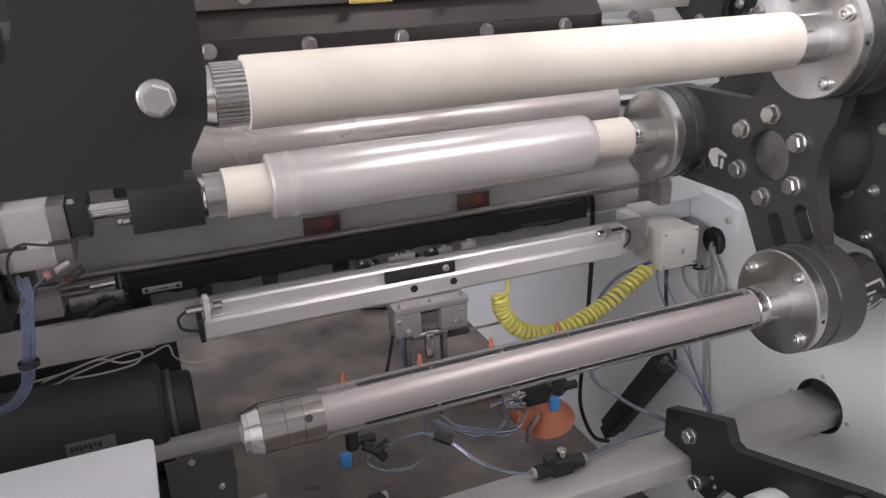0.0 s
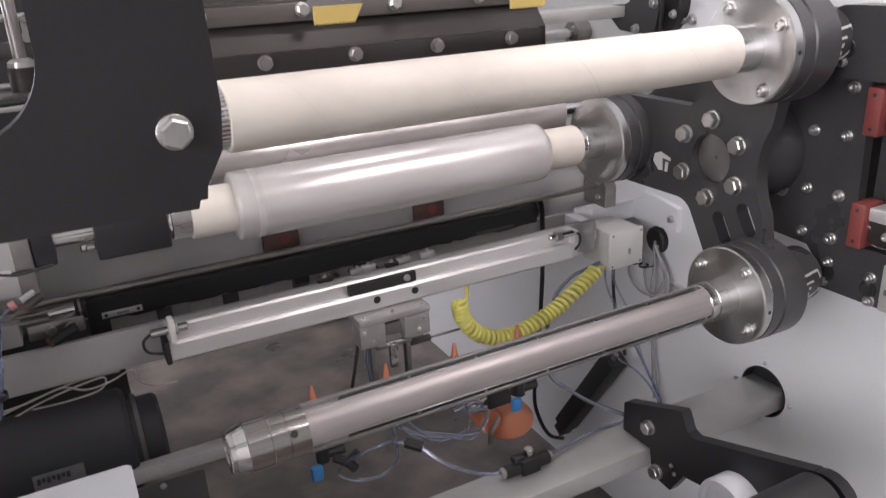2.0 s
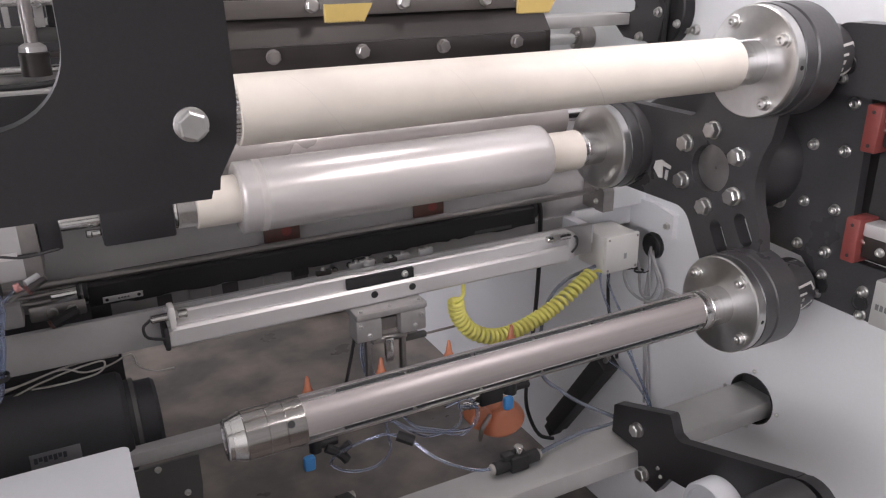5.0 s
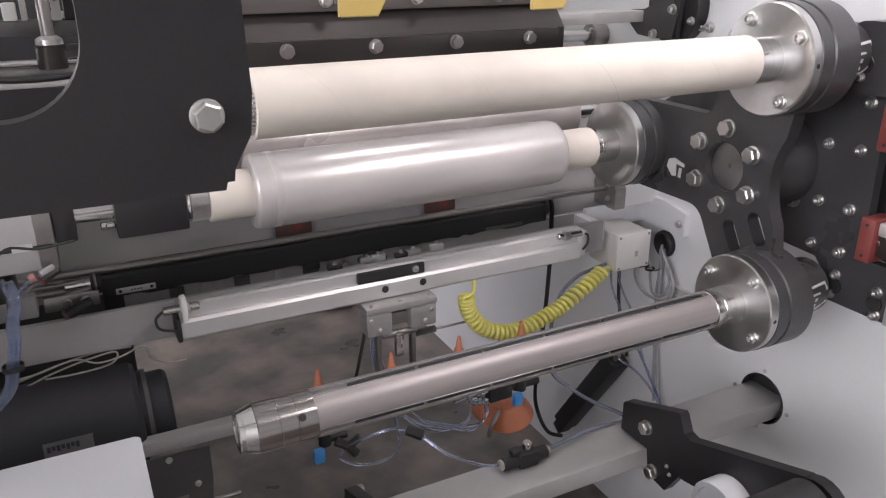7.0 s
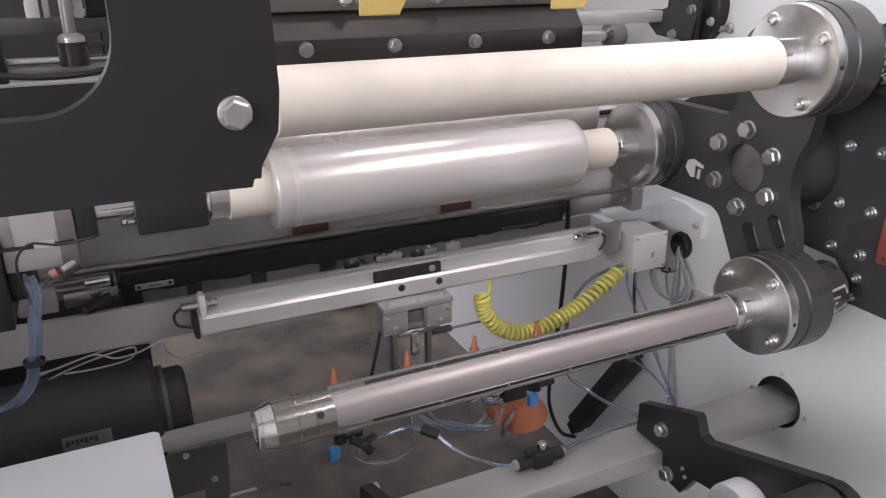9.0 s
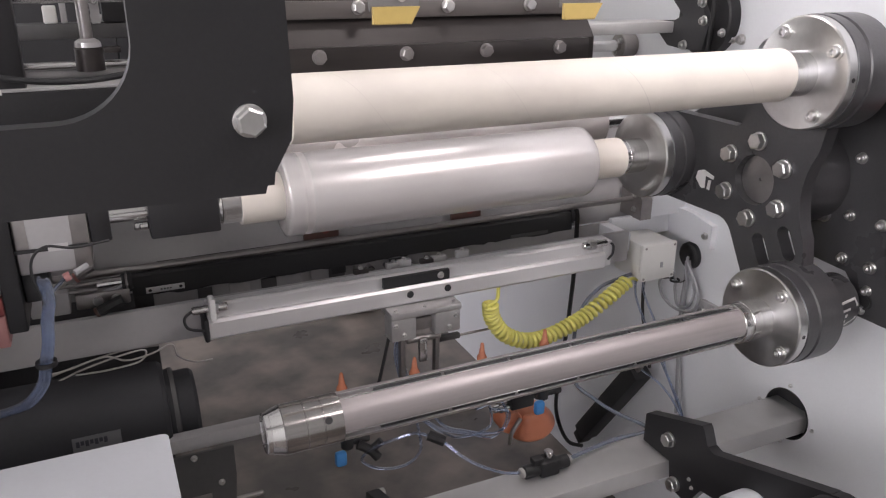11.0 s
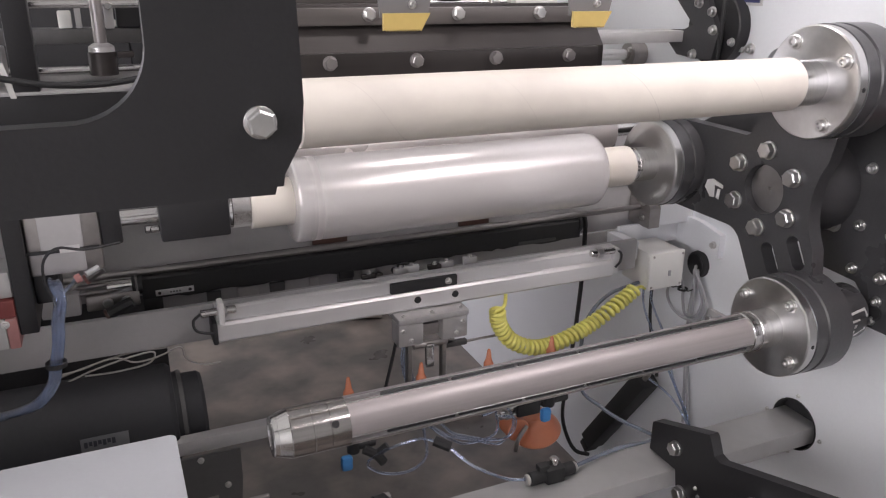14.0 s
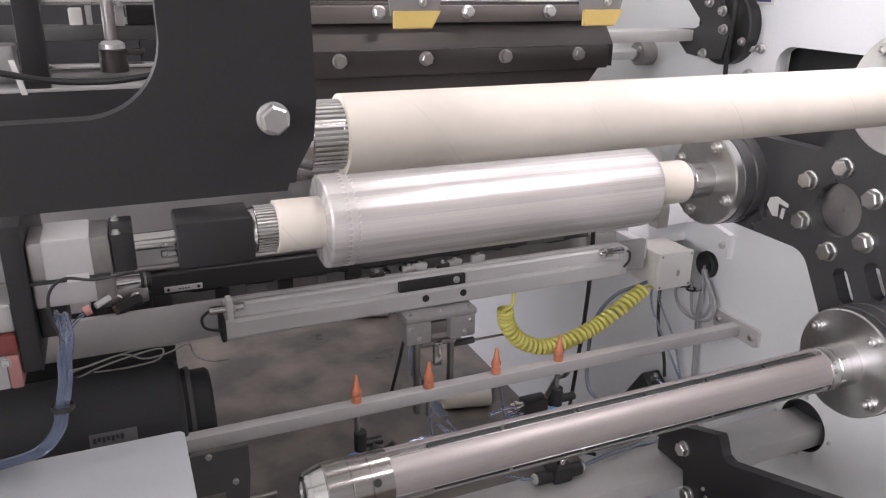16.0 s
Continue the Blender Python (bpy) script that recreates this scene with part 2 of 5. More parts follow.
def fillet(p0, p1, p2, r, n=8):
    """Points that round the corner p1 between p0 and p2 with radius r."""
    a, c, b_ = Vector(p0), Vector(p1), Vector(p2)
    d0, d1 = (a - c).normalized(), (b_ - c).normalized()
    half = d0.angle(d1) / 2
    s = r / math.tan(half)
    centre = c + (d0 + d1).normalized() * (r / math.sin(half))
    v0, v1 = (c + d0 * s - centre) / r, (c + d1 * s - centre) / r
    sweep = math.pi - 2 * half
    pts = []
    for k in range(n + 1):
        q = k / n
        v = (v0 * math.sin((1 - q) * sweep) + v1 * math.sin(q * sweep)) / math.sin(sweep)
        pts.append(tuple(centre + v * r))
    return pts


def spline(points, per=8):
    """Points along a smooth curve through the given ones."""
    P = [Vector(p) for p in points]
    P = [P[0] * 2 - P[1], *P, P[-1] * 2 - P[-2]]
    out = []
    for k in range(1, len(P) - 2):
        for j in range(per):
            s = j / per
            a, b_, c, d_ = P[k - 1], P[k], P[k + 1], P[k + 2]
            out.append(0.5 * (2 * b_ + (c - a) * s + (2 * a - 5 * b_ + 4 * c - d_) * s * s + (3 * b_ - a - 3 * c + d_) * s ** 3))
    out.append(P[-2])
    return out


def tube(points, r, n=8, bm=None, per=8):
    """A round hose through the given points."""
    b = bmesh.new()
    path = spline(points, per)
    rings, side = [], None
    for k, p in enumerate(path):
        d_ = (path[min(k + 1, len(path) - 1)] - path[max(k - 1, 0)]).normalized()
        if side is None:
            side = d_.orthogonal().normalized()
        side = (side - d_ * side.dot(d_)).normalized()
        up = d_.cross(side)
        rings.append([b.verts.new(p + (side * math.cos(2 * math.pi * j / n) + up * math.sin(2 * math.pi * j / n)) * r) for j in range(n)])
    for p, q in zip(rings, rings[1:]):
        for j in range(n):
            b.faces.new((p[j], p[(j + 1) % n], q[(j + 1) % n], q[j]))
    b.faces.new(rings[0]), b.faces.new(rings[-1])
    return join(bm, b)


TURN = {"-x": (0, -90, 0), "-y": (90, 0, 0), "+z": (0, 0, 0), "-z": (180, 0, 0), "+x": (0, 90, 0)}
bolt_meshes = {}


def bolt_mesh(kind, size, finish_=None):
    """Head along +z: hex head with washer, or socket cap screw."""
    key = (kind, size, finish_ is not None)
    if key in bolt_meshes:
        return bolt_meshes[key]
    if kind == "hex":
        b = lathe("z", (0, 0, 0), [(0, 0), (0, size * 1.12), (size * 0.22, size * 1.12), (size * 0.26, size * 1.05), (size * 0.26, 0)], 24)
        b = lathe("z", (0, 0, size * 0.26), [(0, 0), (0, size), (size * 0.70, size), (size * 0.82, size * 0.84), (size * 0.82, 0)], 6, b)
    else:
        b = lathe("z", (0, 0, 0), [(0, 0), (0, size * 1.35), (size * 0.2, size * 1.35), (size * 0.25, size), (size * 1.1, size), (size * 1.2, size * 0.88),
                                   (size * 1.2, size * 0.55), (size * 0.6, size * 0.5), (size * 0.6, 0)], 18)
    me = finish(b, "bolt", finish_ or ZINC, Vector((0, 0, 0)))
    bolt_meshes[key] = me
    return me


def bolt(parent, p, facing="-x", size=0.011, kind="hex", name="bolt", finish_=None):
    ob = new(name, bolt_mesh(kind, size, finish_))
    ob.parent = parent
    m = pose(*(Vector(p) - where(parent)), *TURN[facing])
    ob.matrix_basis = m @ pose(0, 0, 0, 0, 0, (p[0] * 911 + p[1] * 577 + p[2] * 313) % 1 * 60)
    return ob


# ---- plan: x along the rollers, y away from the operator, z up; the white side frame's face is x = 0 ----
FLOOR_Z = -0.33
HUB = (0.0, 0.9963)          # y, z of the turret's centre
ARM = 0.267                  # from the centre to each shaft
SPOTS = [(HUB[0] + ARM * math.cos(radians(a)), HUB[1] + ARM * math.sin(radians(a))) for a in (120, 240, 0)]
TOP, LOW, BACK = SPOTS


def structure():
    b = plate([(-5, -4), (5, -4), (5, 6), (-5, 6)], [], "z", FLOOR_Z - 0.1, FLOOR_Z)
    solo("floor", b, FLOOR, (0, 0, FLOOR_Z), "worn brown-grey concrete shop floor with scuffs and painted reflections", "floor", kind="structure")
    b = plate([(-5, -4), (5, -4), (5, 6), (-5, 6)], [], "z", 4.6, 4.7)
    solo("ceiling", b, HALL, (0, 0, 4.6), "pale painted factory hall ceiling", "ceiling", kind="structure")
    for nm, o in (("wall_south", box(-5, 5, -4.1, -4, FLOOR_Z, 4.6, 0)), ("wall_north", box(-5, 5, 6, 6.1, FLOOR_Z, 4.6, 0)),
                  ("wall_east", box(5, 5.1, -4, 6, FLOOR_Z, 4.6, 0)), ("wall_west", box(-5.1, -5, -4, 6, FLOOR_Z, 4.6, 0))):
        solo(nm, o, HALL, (0, 0, 1), "plain pale wall of the factory hall", "wall", kind="structure")
    # white side frame with a long slot for the turret carriage and a round hole for the square beam
    slot = rounded(-0.75, 0.295, 0.80, 1.243, 0.045)
    hole = ring(0.033, 0.36, 0.066, 40)
    side = thing("side_frame", (0.015, 0.4, FLOOR_Z), "white enamelled steel side frame of the winding machine", "machine frame", kind="structure")
    part("frame_plate", plate([(-1.1, FLOOR_Z), (2.4, FLOOR_Z), (2.4, 2.3), (-1.1, 2.3)], [slot, hole], "x", 0.0, 0.03), WHITE, side)
    # Dark sheet supplies the shade seen through the slot.
    part("dark_cover", box(0.10, 0.11, -0.8, 0.35, 0.75, 1.3, 0.002), DARK, side, "dark sheet standing in for shade inside the slot")
    # Another dark sheet keeps the pale hall out and darkens the hole.
    part("hole_cover", box(0.032, 0.036, -0.06, 0.13, 0.26, 0.46, 0.001), DARK, side, "dark sheet standing in for shade inside the hole")
    # Thin black ring added to darken the hole's edge.
    part("hole_collar", lathe("x", (0, 0.033, 0.36), [(0.029, 0.0655), (-0.0015, 0.0655), (-0.0025, 0.0645), (-0.0025, 0.0630), (0.0, 0.062), (0.029, 0.062)], 40), RUBBER, side, "black ring standing in for the hole's dark edge")
    for y, z in ((0.034, 0.438), (-0.046, 0.358), (0.116, 0.357), (0.034, 0.281)):
        bolt(side, (0.0, y, z), "-x", 0.004, "cap", "screw")
    bolt(side, (0.0, 0.347, 1.231), "-x", 0.010, "cap")
    # unseen frame at the rollers' other end, added to block light and carry plates
    far = thing("far_side_frame", (-2.2, 0.6, FLOOR_Z), "unseen grey side frame added to block light from the left", "machine frame", kind="structure")
    part("frame_plate", box(-2.23, -2.2, -0.52, 2.4, FLOOR_Z, 1.28, 0.002), LIGHT_GREY, far)


def turret():
    """The carriage: bolted plates, three-armed turret plate and hub."""
    t = thing("turret_carriage", (-0.2, 0.0, HUB[1]), "black three-armed winding turret on a bolted sliding carriage", "winding turret")
    def out(y, z):
        return (HUB[0] + y, HUB[1] + z)
    def lobe(spot, a0, a1):
        return ring(spot[0], spot[1], 0.098, 18, a0, a1)
    k = 0.098 / math.cos(radians(30))
    waist = 0.0775 / math.cos(radians(30))
    outline = lobe(BACK, -90, 90)
    outline += fillet(out(ARM, 0.098), out(k * 0.5, 0.098), out(k * 0.5 - 0.15, 0.098 + 0.26), 0.022)
    outline += lobe(TOP, 30, 262)
    outline += fillet(out(-0.20, 0.1915), out(-waist, 0), out(-0.20, -0.1915), 0.17, 12)
    outline += lobe(LOW, 98, 330)
    outline += fillet(out(k * 0.5 - 0.15, -0.098 - 0.26), out(k * 0.5, -0.098), out(ARM, -0.098), 0.050)
    holes = [ring(HUB[0], HUB[1], 0.050, 40)]
    u, w = (math.cos(radians(240)), math.sin(radians(240))), (-0.866, 0.5)
    for off, r0, r1 in ((-0.030, 0.118, 0.158), (0.037, 0.120, 0.158)):
        ends = [out(r_ * u[0] + off * w[0], r_ * u[1] + off * w[1]) for r_ in (r0, r1)]
        holes.append(ring(*ends[0], 0.0155, 8, -30, 150) + ring(*ends[1], 0.0155, 8, 150, 330))
    part("turret_plate", plate(outline, holes, "x", -0.268, -0.238), TURRET_BLACK, t)
    part("turret_back_plate", lathe("x", (0, *HUB), [(-0.2345, 0.0), (-0.2345, 0.100), (-0.118, 0.100), (-0.118, 0)], 48), TURRET_BLACK, t)
    part("hub_disc", lathe("x", (0, *HUB), [(-0.235, 0.0495), (-0.250, 0.0490), (-0.250, 0.004), (-0.246, 0.003), (-0.246, 0)], 48), HUB_STEEL, t, "turned steel hub disc")
    for k in range(6):
        a = radians(90 + 60 * k)
        bolt(t, (-0.268, HUB[0] + 0.0797 * math.cos(a), HUB[1] + 0.0797 * math.sin(a)), "-x", 0.0165, "hex")
    for (y, z) in SPOTS:
        part("bearing_housing", lathe("x", (0, y, z), [(-0.327, 0), (-0.327, 0.094), (-0.324, 0.098), (-0.300, 0.098), (-0.298, 0.0955), (-0.295, 0.0955), (-0.293, 0.099), (-0.236, 0.099), (-0.236, 0)], 56), TURRET_BLACK, t)
        part("pulley_cover", lathe("x", (0, y, z), [(-0.234, 0), (-0.234, 0.057), (-0.140, 0.057), (-0.136, 0.053), (-0.136, 0)], 48), TURRET_BLACK, t)
    # worn white sticker by the hub
    part("sticker", plate([(0.160, 0.962), (0.155, 0.979), (0.138, 0.985), (0.108, 0.977), (0.108, 0.970), (0.132, 0.973), (0.130, 0.946), (0.142, 0.944)], [], "x", -0.2695, -0.268), PAPER, t, "worn white sticker")
    part("sticker", plate([(0.124, 0.946), (0.122, 0.966), (0.114, 0.966), (0.116, 0.944)], [], "x", -0.2695, -0.268), PAPER, t, "worn white sticker")
    # white shield marks round the pulley covers
    for (y, z) in (TOP, LOW):
        def wrap(pts, r):
            b = bmesh.new()
            rows_ = []
            for r_ in (r, r + 0.0006):
                rows_.append([b.verts.new((x, y + r_ * math.cos(radians(a)), z + r_ * math.sin(radians(a)))) for x, a in pts])
            b.faces.new(rows_[1]), b.faces.new(rows_[0][::-1])
            for q in range(len(pts)):
                b.faces.new((rows_[0][q], rows_[0][(q + 1) % len(pts)], rows_[1][(q + 1) % len(pts)], rows_[1][q]))
            return b
        for pts in ([(-0.205, 158), (-0.150, 150), (-0.150, 155), (-0.205, 163)], [(-0.150, 150), (-0.144, 165), (-0.144, 195), (-0.1485, 195), (-0.1485, 165), (-0.153, 152)],
                    [(-0.144, 195), (-0.160, 212), (-0.205, 216), (-0.205, 211), (-0.163, 207), (-0.1485, 195)],
                    [(-0.192, 172), (-0.186, 172), (-0.186, 202), (-0.192, 202)], [(-0.186, 172), (-0.166, 170), (-0.164, 174), (-0.186, 177)], [(-0.176, 182), (-0.170, 182), (-0.170, 203), (-0.176, 203)]):
            part("mark", wrap(pts, 0.0572), PAPER, t, "white printed mark")
    # sliding plate behind the turret
    pl = [(0.36, 0.93), (0.36, 1.06), (0.10, 1.20), (-0.10, 1.275), (-0.20, 1.285), (-0.218, 1.16), (-0.226, 0.850), (-0.308, 0.850), (-0.308, 0.742), (-0.160, 0.742), (-0.148, 0.752), (-0.144, 0.805), (-0.128, 0.822), (-0.05, 0.826), (0.0, 0.868), (0.10, 0.90)]
    part("sliding_plate", plate(pl, [], "x", -0.117, -0.095), TURRET_BLACK, t)
    part("rail_cover", plate(rounded(-0.60, -0.142, 1.162, 1.288, 0.03), [], "x", -0.15, -0.095), TURRET_BLACK, t)
    part("motor_plate", box(-0.092, -0.04, -0.60, -0.235, 0.935, 1.078, 0.003), TURRET_BLACK, t)
    part("lower_bar", box(-0.15, -0.06, -0.62, -0.372, 0.748, 0.846, 0.003), TURRET_BLACK, t)
    end = part("end_block", box(-0.145, -0.06, -0.371, -0.309, 0.752, 0.842, 0.003), GALV, t, "grey metal end block with worn print")
    for q in range(5):
        part("print_bar", box(-0.1462, -0.1452, -0.360 + 0.009 * q, -0.354 + 0.009 * q, 0.786, 0.797, 0), PLATE_GREY, end)
    # Black ringed discs stand in for the shade inside round recesses.
    for hy, hz in ((-0.182, 1.215), (-0.182, 0.7765), (-0.270, 0.774)):
        part("cable_hole", lathe("x", (0, hy, hz), [(-0.150 if hz > 1 else -0.1175, 0.0), (-0.1505 if hz > 1 else -0.1185, 0.0125), (-0.152 if hz > 1 else -0.120, 0.014), (-0.152 if hz > 1 else -0.120, 0.016), (-0.150 if hz > 1 else -0.117, 0.017)], 24), RUBBER, t, "black disc standing in for a dark hole")
    for z in (1.11, 0.90):
        blk = part("rail_block", box(-0.150, -0.095, -0.262, -0.232, z - 0.043, z + 0.043, 0.004), RED, t, "red plastic rail wiper")
        for dz in (-0.030, 0.030):
            part("screw_hole", rod("x", (-0.150, -0.247, z + dz), 0.0035, -0.0008, 0.001, 0.0002, 12), RUBBER, blk)
        nip = part("grease_nipple", lathe("y", (-0.128, -0.262, z - 0.002), [(0, 0), (0, 0.008), (-0.006, 0.008), (-0.008, 0.0045), (-0.016, 0.0045), (-0.018, 0.006), (-0.024, 0.0045), (-0.025, 0)], 16), CHROME, blk, "bright grease nipple")
        part("rail", box(-0.135, -0.100, -0.62, -0.263, z - 0.030, z + 0.012, 0.003), BLACK_STEEL, t, "dark steel linear rail")
        # Brighter metal on top stands in for light falling on the rail.
        part("rail_top", box(-0.140, -0.096, -0.62, -0.263, z + 0.0125, z + 0.038, 0.003), ALU, t, "bright strip standing in for the rail's lit top")
        for q in range(4):
            bolt(t, (-0.135, -0.30 - 0.07 * q, z - 0.010), "-x", 0.0065, "cap", "screw")
    for (y, z, s) in ((-0.078, 0.986, 0.0095), (-0.056, 0.923, 0.0095), (-0.116, 1.053, 0.0065), (-0.184, 1.053, 0.0068), (-0.185, 0.937, 0.0068), (-0.115, 0.937, 0.0065), (-0.116, 0.847, 0.0065),
                      (-0.180, 0.848, 0.0072), (-0.182, 0.800, 0.0062), (-0.178, 0.757, 0.0055), (-0.272, 0.797, 0.0068), (-0.276, 0.751, 0.0065), (-0.186, 1.143, 0.0068)):
        bolt(t, (-0.117, y, z), "-x", s * 1.3, "cap", "screw")
    for (y, z) in ((-0.177, 1.19), (-0.178, 1.24), (-0.30, 1.19), (-0.30, 1.255)):
        bolt(t, (-0.15, y, z), "-x", 0.0075, "cap", "screw")
    return t


SHAFT_R = 0.0367


def shaft(spot, turn=45, ribbed=False):
    """An air shaft: flange with screws, collar, grooved body and nose; its origin lies on its axis."""
    y, z = spot
    s = thing("air_shaft", (-0.33, y, z), "aluminium air shaft with a steel flange and rubber strips", "winding shaft", "winding shafts")
    part("flange", lathe("x", (0, y, z), [(-0.326, 0), (-0.326, 0.0965), (-0.343, 0.0965), (-0.346, 0.094), (-0.346, 0.040), (-0.346, 0.0)], 64), FLANGE, s, "turned steel flange")
    part("grub_hole", rod("y", (-0.334, y - 0.0967, z), 0.004, -0.0004, 0.002, 0.0002, 12), RUBBER, s)
    for k in range(4):
        a = radians(turn + 90 * k)
        bolt(s, (-0.346, y + 0.0778 * math.cos(a), z + 0.0778 * math.sin(a)), "-x", 0.0095, "cap", "screw")
    part("collar", lathe("x", (0, y, z), [(-0.345, 0.0385), (-0.392, 0.0385), (-0.393, 0.0372), (-0.402, 0.0372), (-0.403, 0.0385), (-0.412, 0.0385), (-0.414, 0.0365), (-0.414, 0)], 48), COLLAR, s)
    # grooved body: three wide flats with a recessed black strip between each pair
    outline = []
    strips = (95, 201, 328)
    for a0, a1 in zip(strips, (201, 328, 455)):
        for da in (-11.5, 11.5):
            a = radians(a0 + da)
            outline.append((y + (SHAFT_R - 0.006) * math.cos(a), z + (SHAFT_R - 0.006) * math.sin(a)))
        for k in range(15):
            a = radians(a0 + 12 + (a1 - a0 - 24) * k / 14)
            outline.append((y + SHAFT_R * math.cos(a), z + SHAFT_R * math.sin(a)))
    part("shaft_body", plate(outline, [], "x", -1.187, -0.414), SHAFT_ALU, s, "pinkish anodised aluminium body")
    for deg in strips:
        a = radians(deg)
        u, w = Vector((0, math.cos(a), math.sin(a))), Vector((0, -math.sin(a), math.cos(a)))
        m = Matrix(((1, 0, 0, 0), (0, u.y, w.y, y), (0, u.z, w.z, z), (0, 0, 0, 1)))
        for j in range(6):
            x0 = -1.13 + 0.1185 * j
            b = box(x0, x0 + 0.112, SHAFT_R - 0.0065, SHAFT_R - 0.0022, -0.0046, 0.0046, 0.0008)
            bmesh.ops.transform(b, matrix=m, verts=b.verts)
            part("rubber_strip", b, RUBBER, s)
        for e in (-0.0062, 0.0062):
            b = box(-1.187, -0.414, SHAFT_R - 0.0075, SHAFT_R - 0.0004, e - 0.0007, e + 0.0007, 0.0002)
            bmesh.ops.transform(b, matrix=m, verts=b.verts)
            part("strip_edge", b, STEEL, s)
    part("nose", lathe("x", (0, y, z), [(-1.187, 0.0), (-1.187, 0.0375), (-1.2145, 0.0375), (-1.215, 0.0368), (-1.216, 0.0368), (-1.2165, 0.0375), (-1.2395, 0.0375), (-1.240, 0.0370), (-1.241, 0.0370), (-1.2415, 0.0375), (-1.2725, 0.0375), (-1.2735, 0.0365), (-1.2735, 0)], 72), NOSE, s, "turned steel nose cap")
    smooth(bpy.data.objects[s.children[-1].name].data, 7)
    part("nose_tip", lathe("x", (0, y, z), [(-1.2737, 0), (-1.2737, 0.0370), (-1.2900, 0.0318), (-1.2904, 0.0312), (-1.2965, 0.0300), (-1.2984, 0.0280), (-1.2985, 0.020), (-1.2965, 0.018), (-1.2965, 0)], 72), CHROME, s, "polished chamfered tip")
    smooth(bpy.data.objects[s.children[-1].name].data, 12)
    if ribbed:
        ribs = []
        for k in range(40):
            for da, rr in ((0, 0.0), (3.4, 0.0), (4.2, -0.0016), (8.2, -0.0016)):
                a = radians(9 * k + da)
                ribs.append((y + (0.0384 + rr) * math.cos(a), z + (0.0384 + rr) * math.sin(a)))
        part("ribbed_sleeve", plate(ribs, [], "x", -1.272, -1.19), STEEL, s, "ribbed steel clamping sleeve")
    hole = lathe("z", (0, 0, 0), [(0, 0.0), (0.0, 0.0055), (0.001, 0.0055), (0.001, 0.0)], 18)
    m = Matrix.Translation((-1.2095, y, z)) @ Matrix.Rotation(radians(60), 4, "X") @ Matrix.Translation((0, 0, 0.0370))
    bmesh.ops.transform(hole, matrix=m, verts=hole.verts)
    part("vent_hole", hole, RUBBER, s)
    return s


def core(spot, x0, x1, label):
    y, z = spot
    r = 0.0440
    c = thing("paper_core", (x1, y, z), label, "core tube", "core tubes")
    b = lathe("x", (0, y, z), [(x0, 0.0378), (x0, r - 0.001), (x0 + 0.001, r), (x1 - 0.002, r), (x1, r - 0.002), (x1, 0.0378), (x0, 0.0378)], 64)
    part("tube", b, CORE, c)
    # spiral seam of the wound paper
    b = bmesh.new()
    last = None
    n = 260
    for k in range(n + 1):
        x = x0 + 0.004 + (x1 - x0 - 0.008) * k / n
        a = 2 * math.pi * (x - x0) / 0.21
        pair = [b.verts.new((x + e, y + (r + 0.00015) * math.cos(a), z + (r + 0.00015) * math.sin(a))) for e in (-0.0007, 0.0007)]
        if last:
            b.faces.new((last[0], last[1], pair[1], pair[0]))
        last = pair
    part("seam", b, SEAM, c)
    return c


def film_roll(spot):
    """A roll that grows while it winds: staves of wound film that travel outwards."""
    y, z = spot
    roll = thing("film_roll", (-0.49, y, z), "roll of clear glossy plastic film on its core", "film roll")
    staves = []
    n, rmax = 48, 0.0800
    half = math.pi / n * 1.02
    for k in range(n):
        rnd = random.Random(k)
        x0, x1 = -1.163 - 0.0006 * rnd.random(), -0.500 + 0.0006 * rnd.random()
        b = bmesh.new()
        prof = []
        for x, r in ((x0, rmax - 0.040), (x0, rmax - 0.006), (x0 + 0.0025, rmax - 0.001), (x0 + 0.007, rmax), (x1 - 0.02, rmax - 0.0002), (x1 - 0.006, rmax - 0.002), (x1, rmax - 0.008), (x1, rmax - 0.040)):
            prof.append([b.verts.new((x + 0.49, r * math.sin(t_), r * math.cos(t_))) for t_ in (-half, -half / 2, 0, half / 2, half)])
        for p, q in zip(prof, prof[1:]):
            for j in range(4):
                b.faces.new((p[j], p[j + 1], q[j + 1], q[j]))
        bmesh.ops.recalc_face_normals(b, faces=b.faces)
        me = bpy.data.meshes.new("film_stave")
        b.to_mesh(me)
        b.free()
        me.materials.append(FILM)
        smooth(me, 60)
        normals = []
        for lp in me.loops:
            v = me.vertices[lp.vertex_index].co
            nv = Vector(me.corner_normals[lp.index].vector)
            out = Vector((0, v.y, v.z)).normalized()
            normals.append(Vector((nv.x, 0, 0)) + out * math.sqrt(max(0.0, 1 - nv.x * nv.x)) if abs(nv.x) < 0.95 else nv)
        me.normals_split_custom_set(normals)
        ob = new("film_layer", me)
        ob.parent = roll
        staves.append((ob, 2 * math.pi * k / n))
    return roll, staves


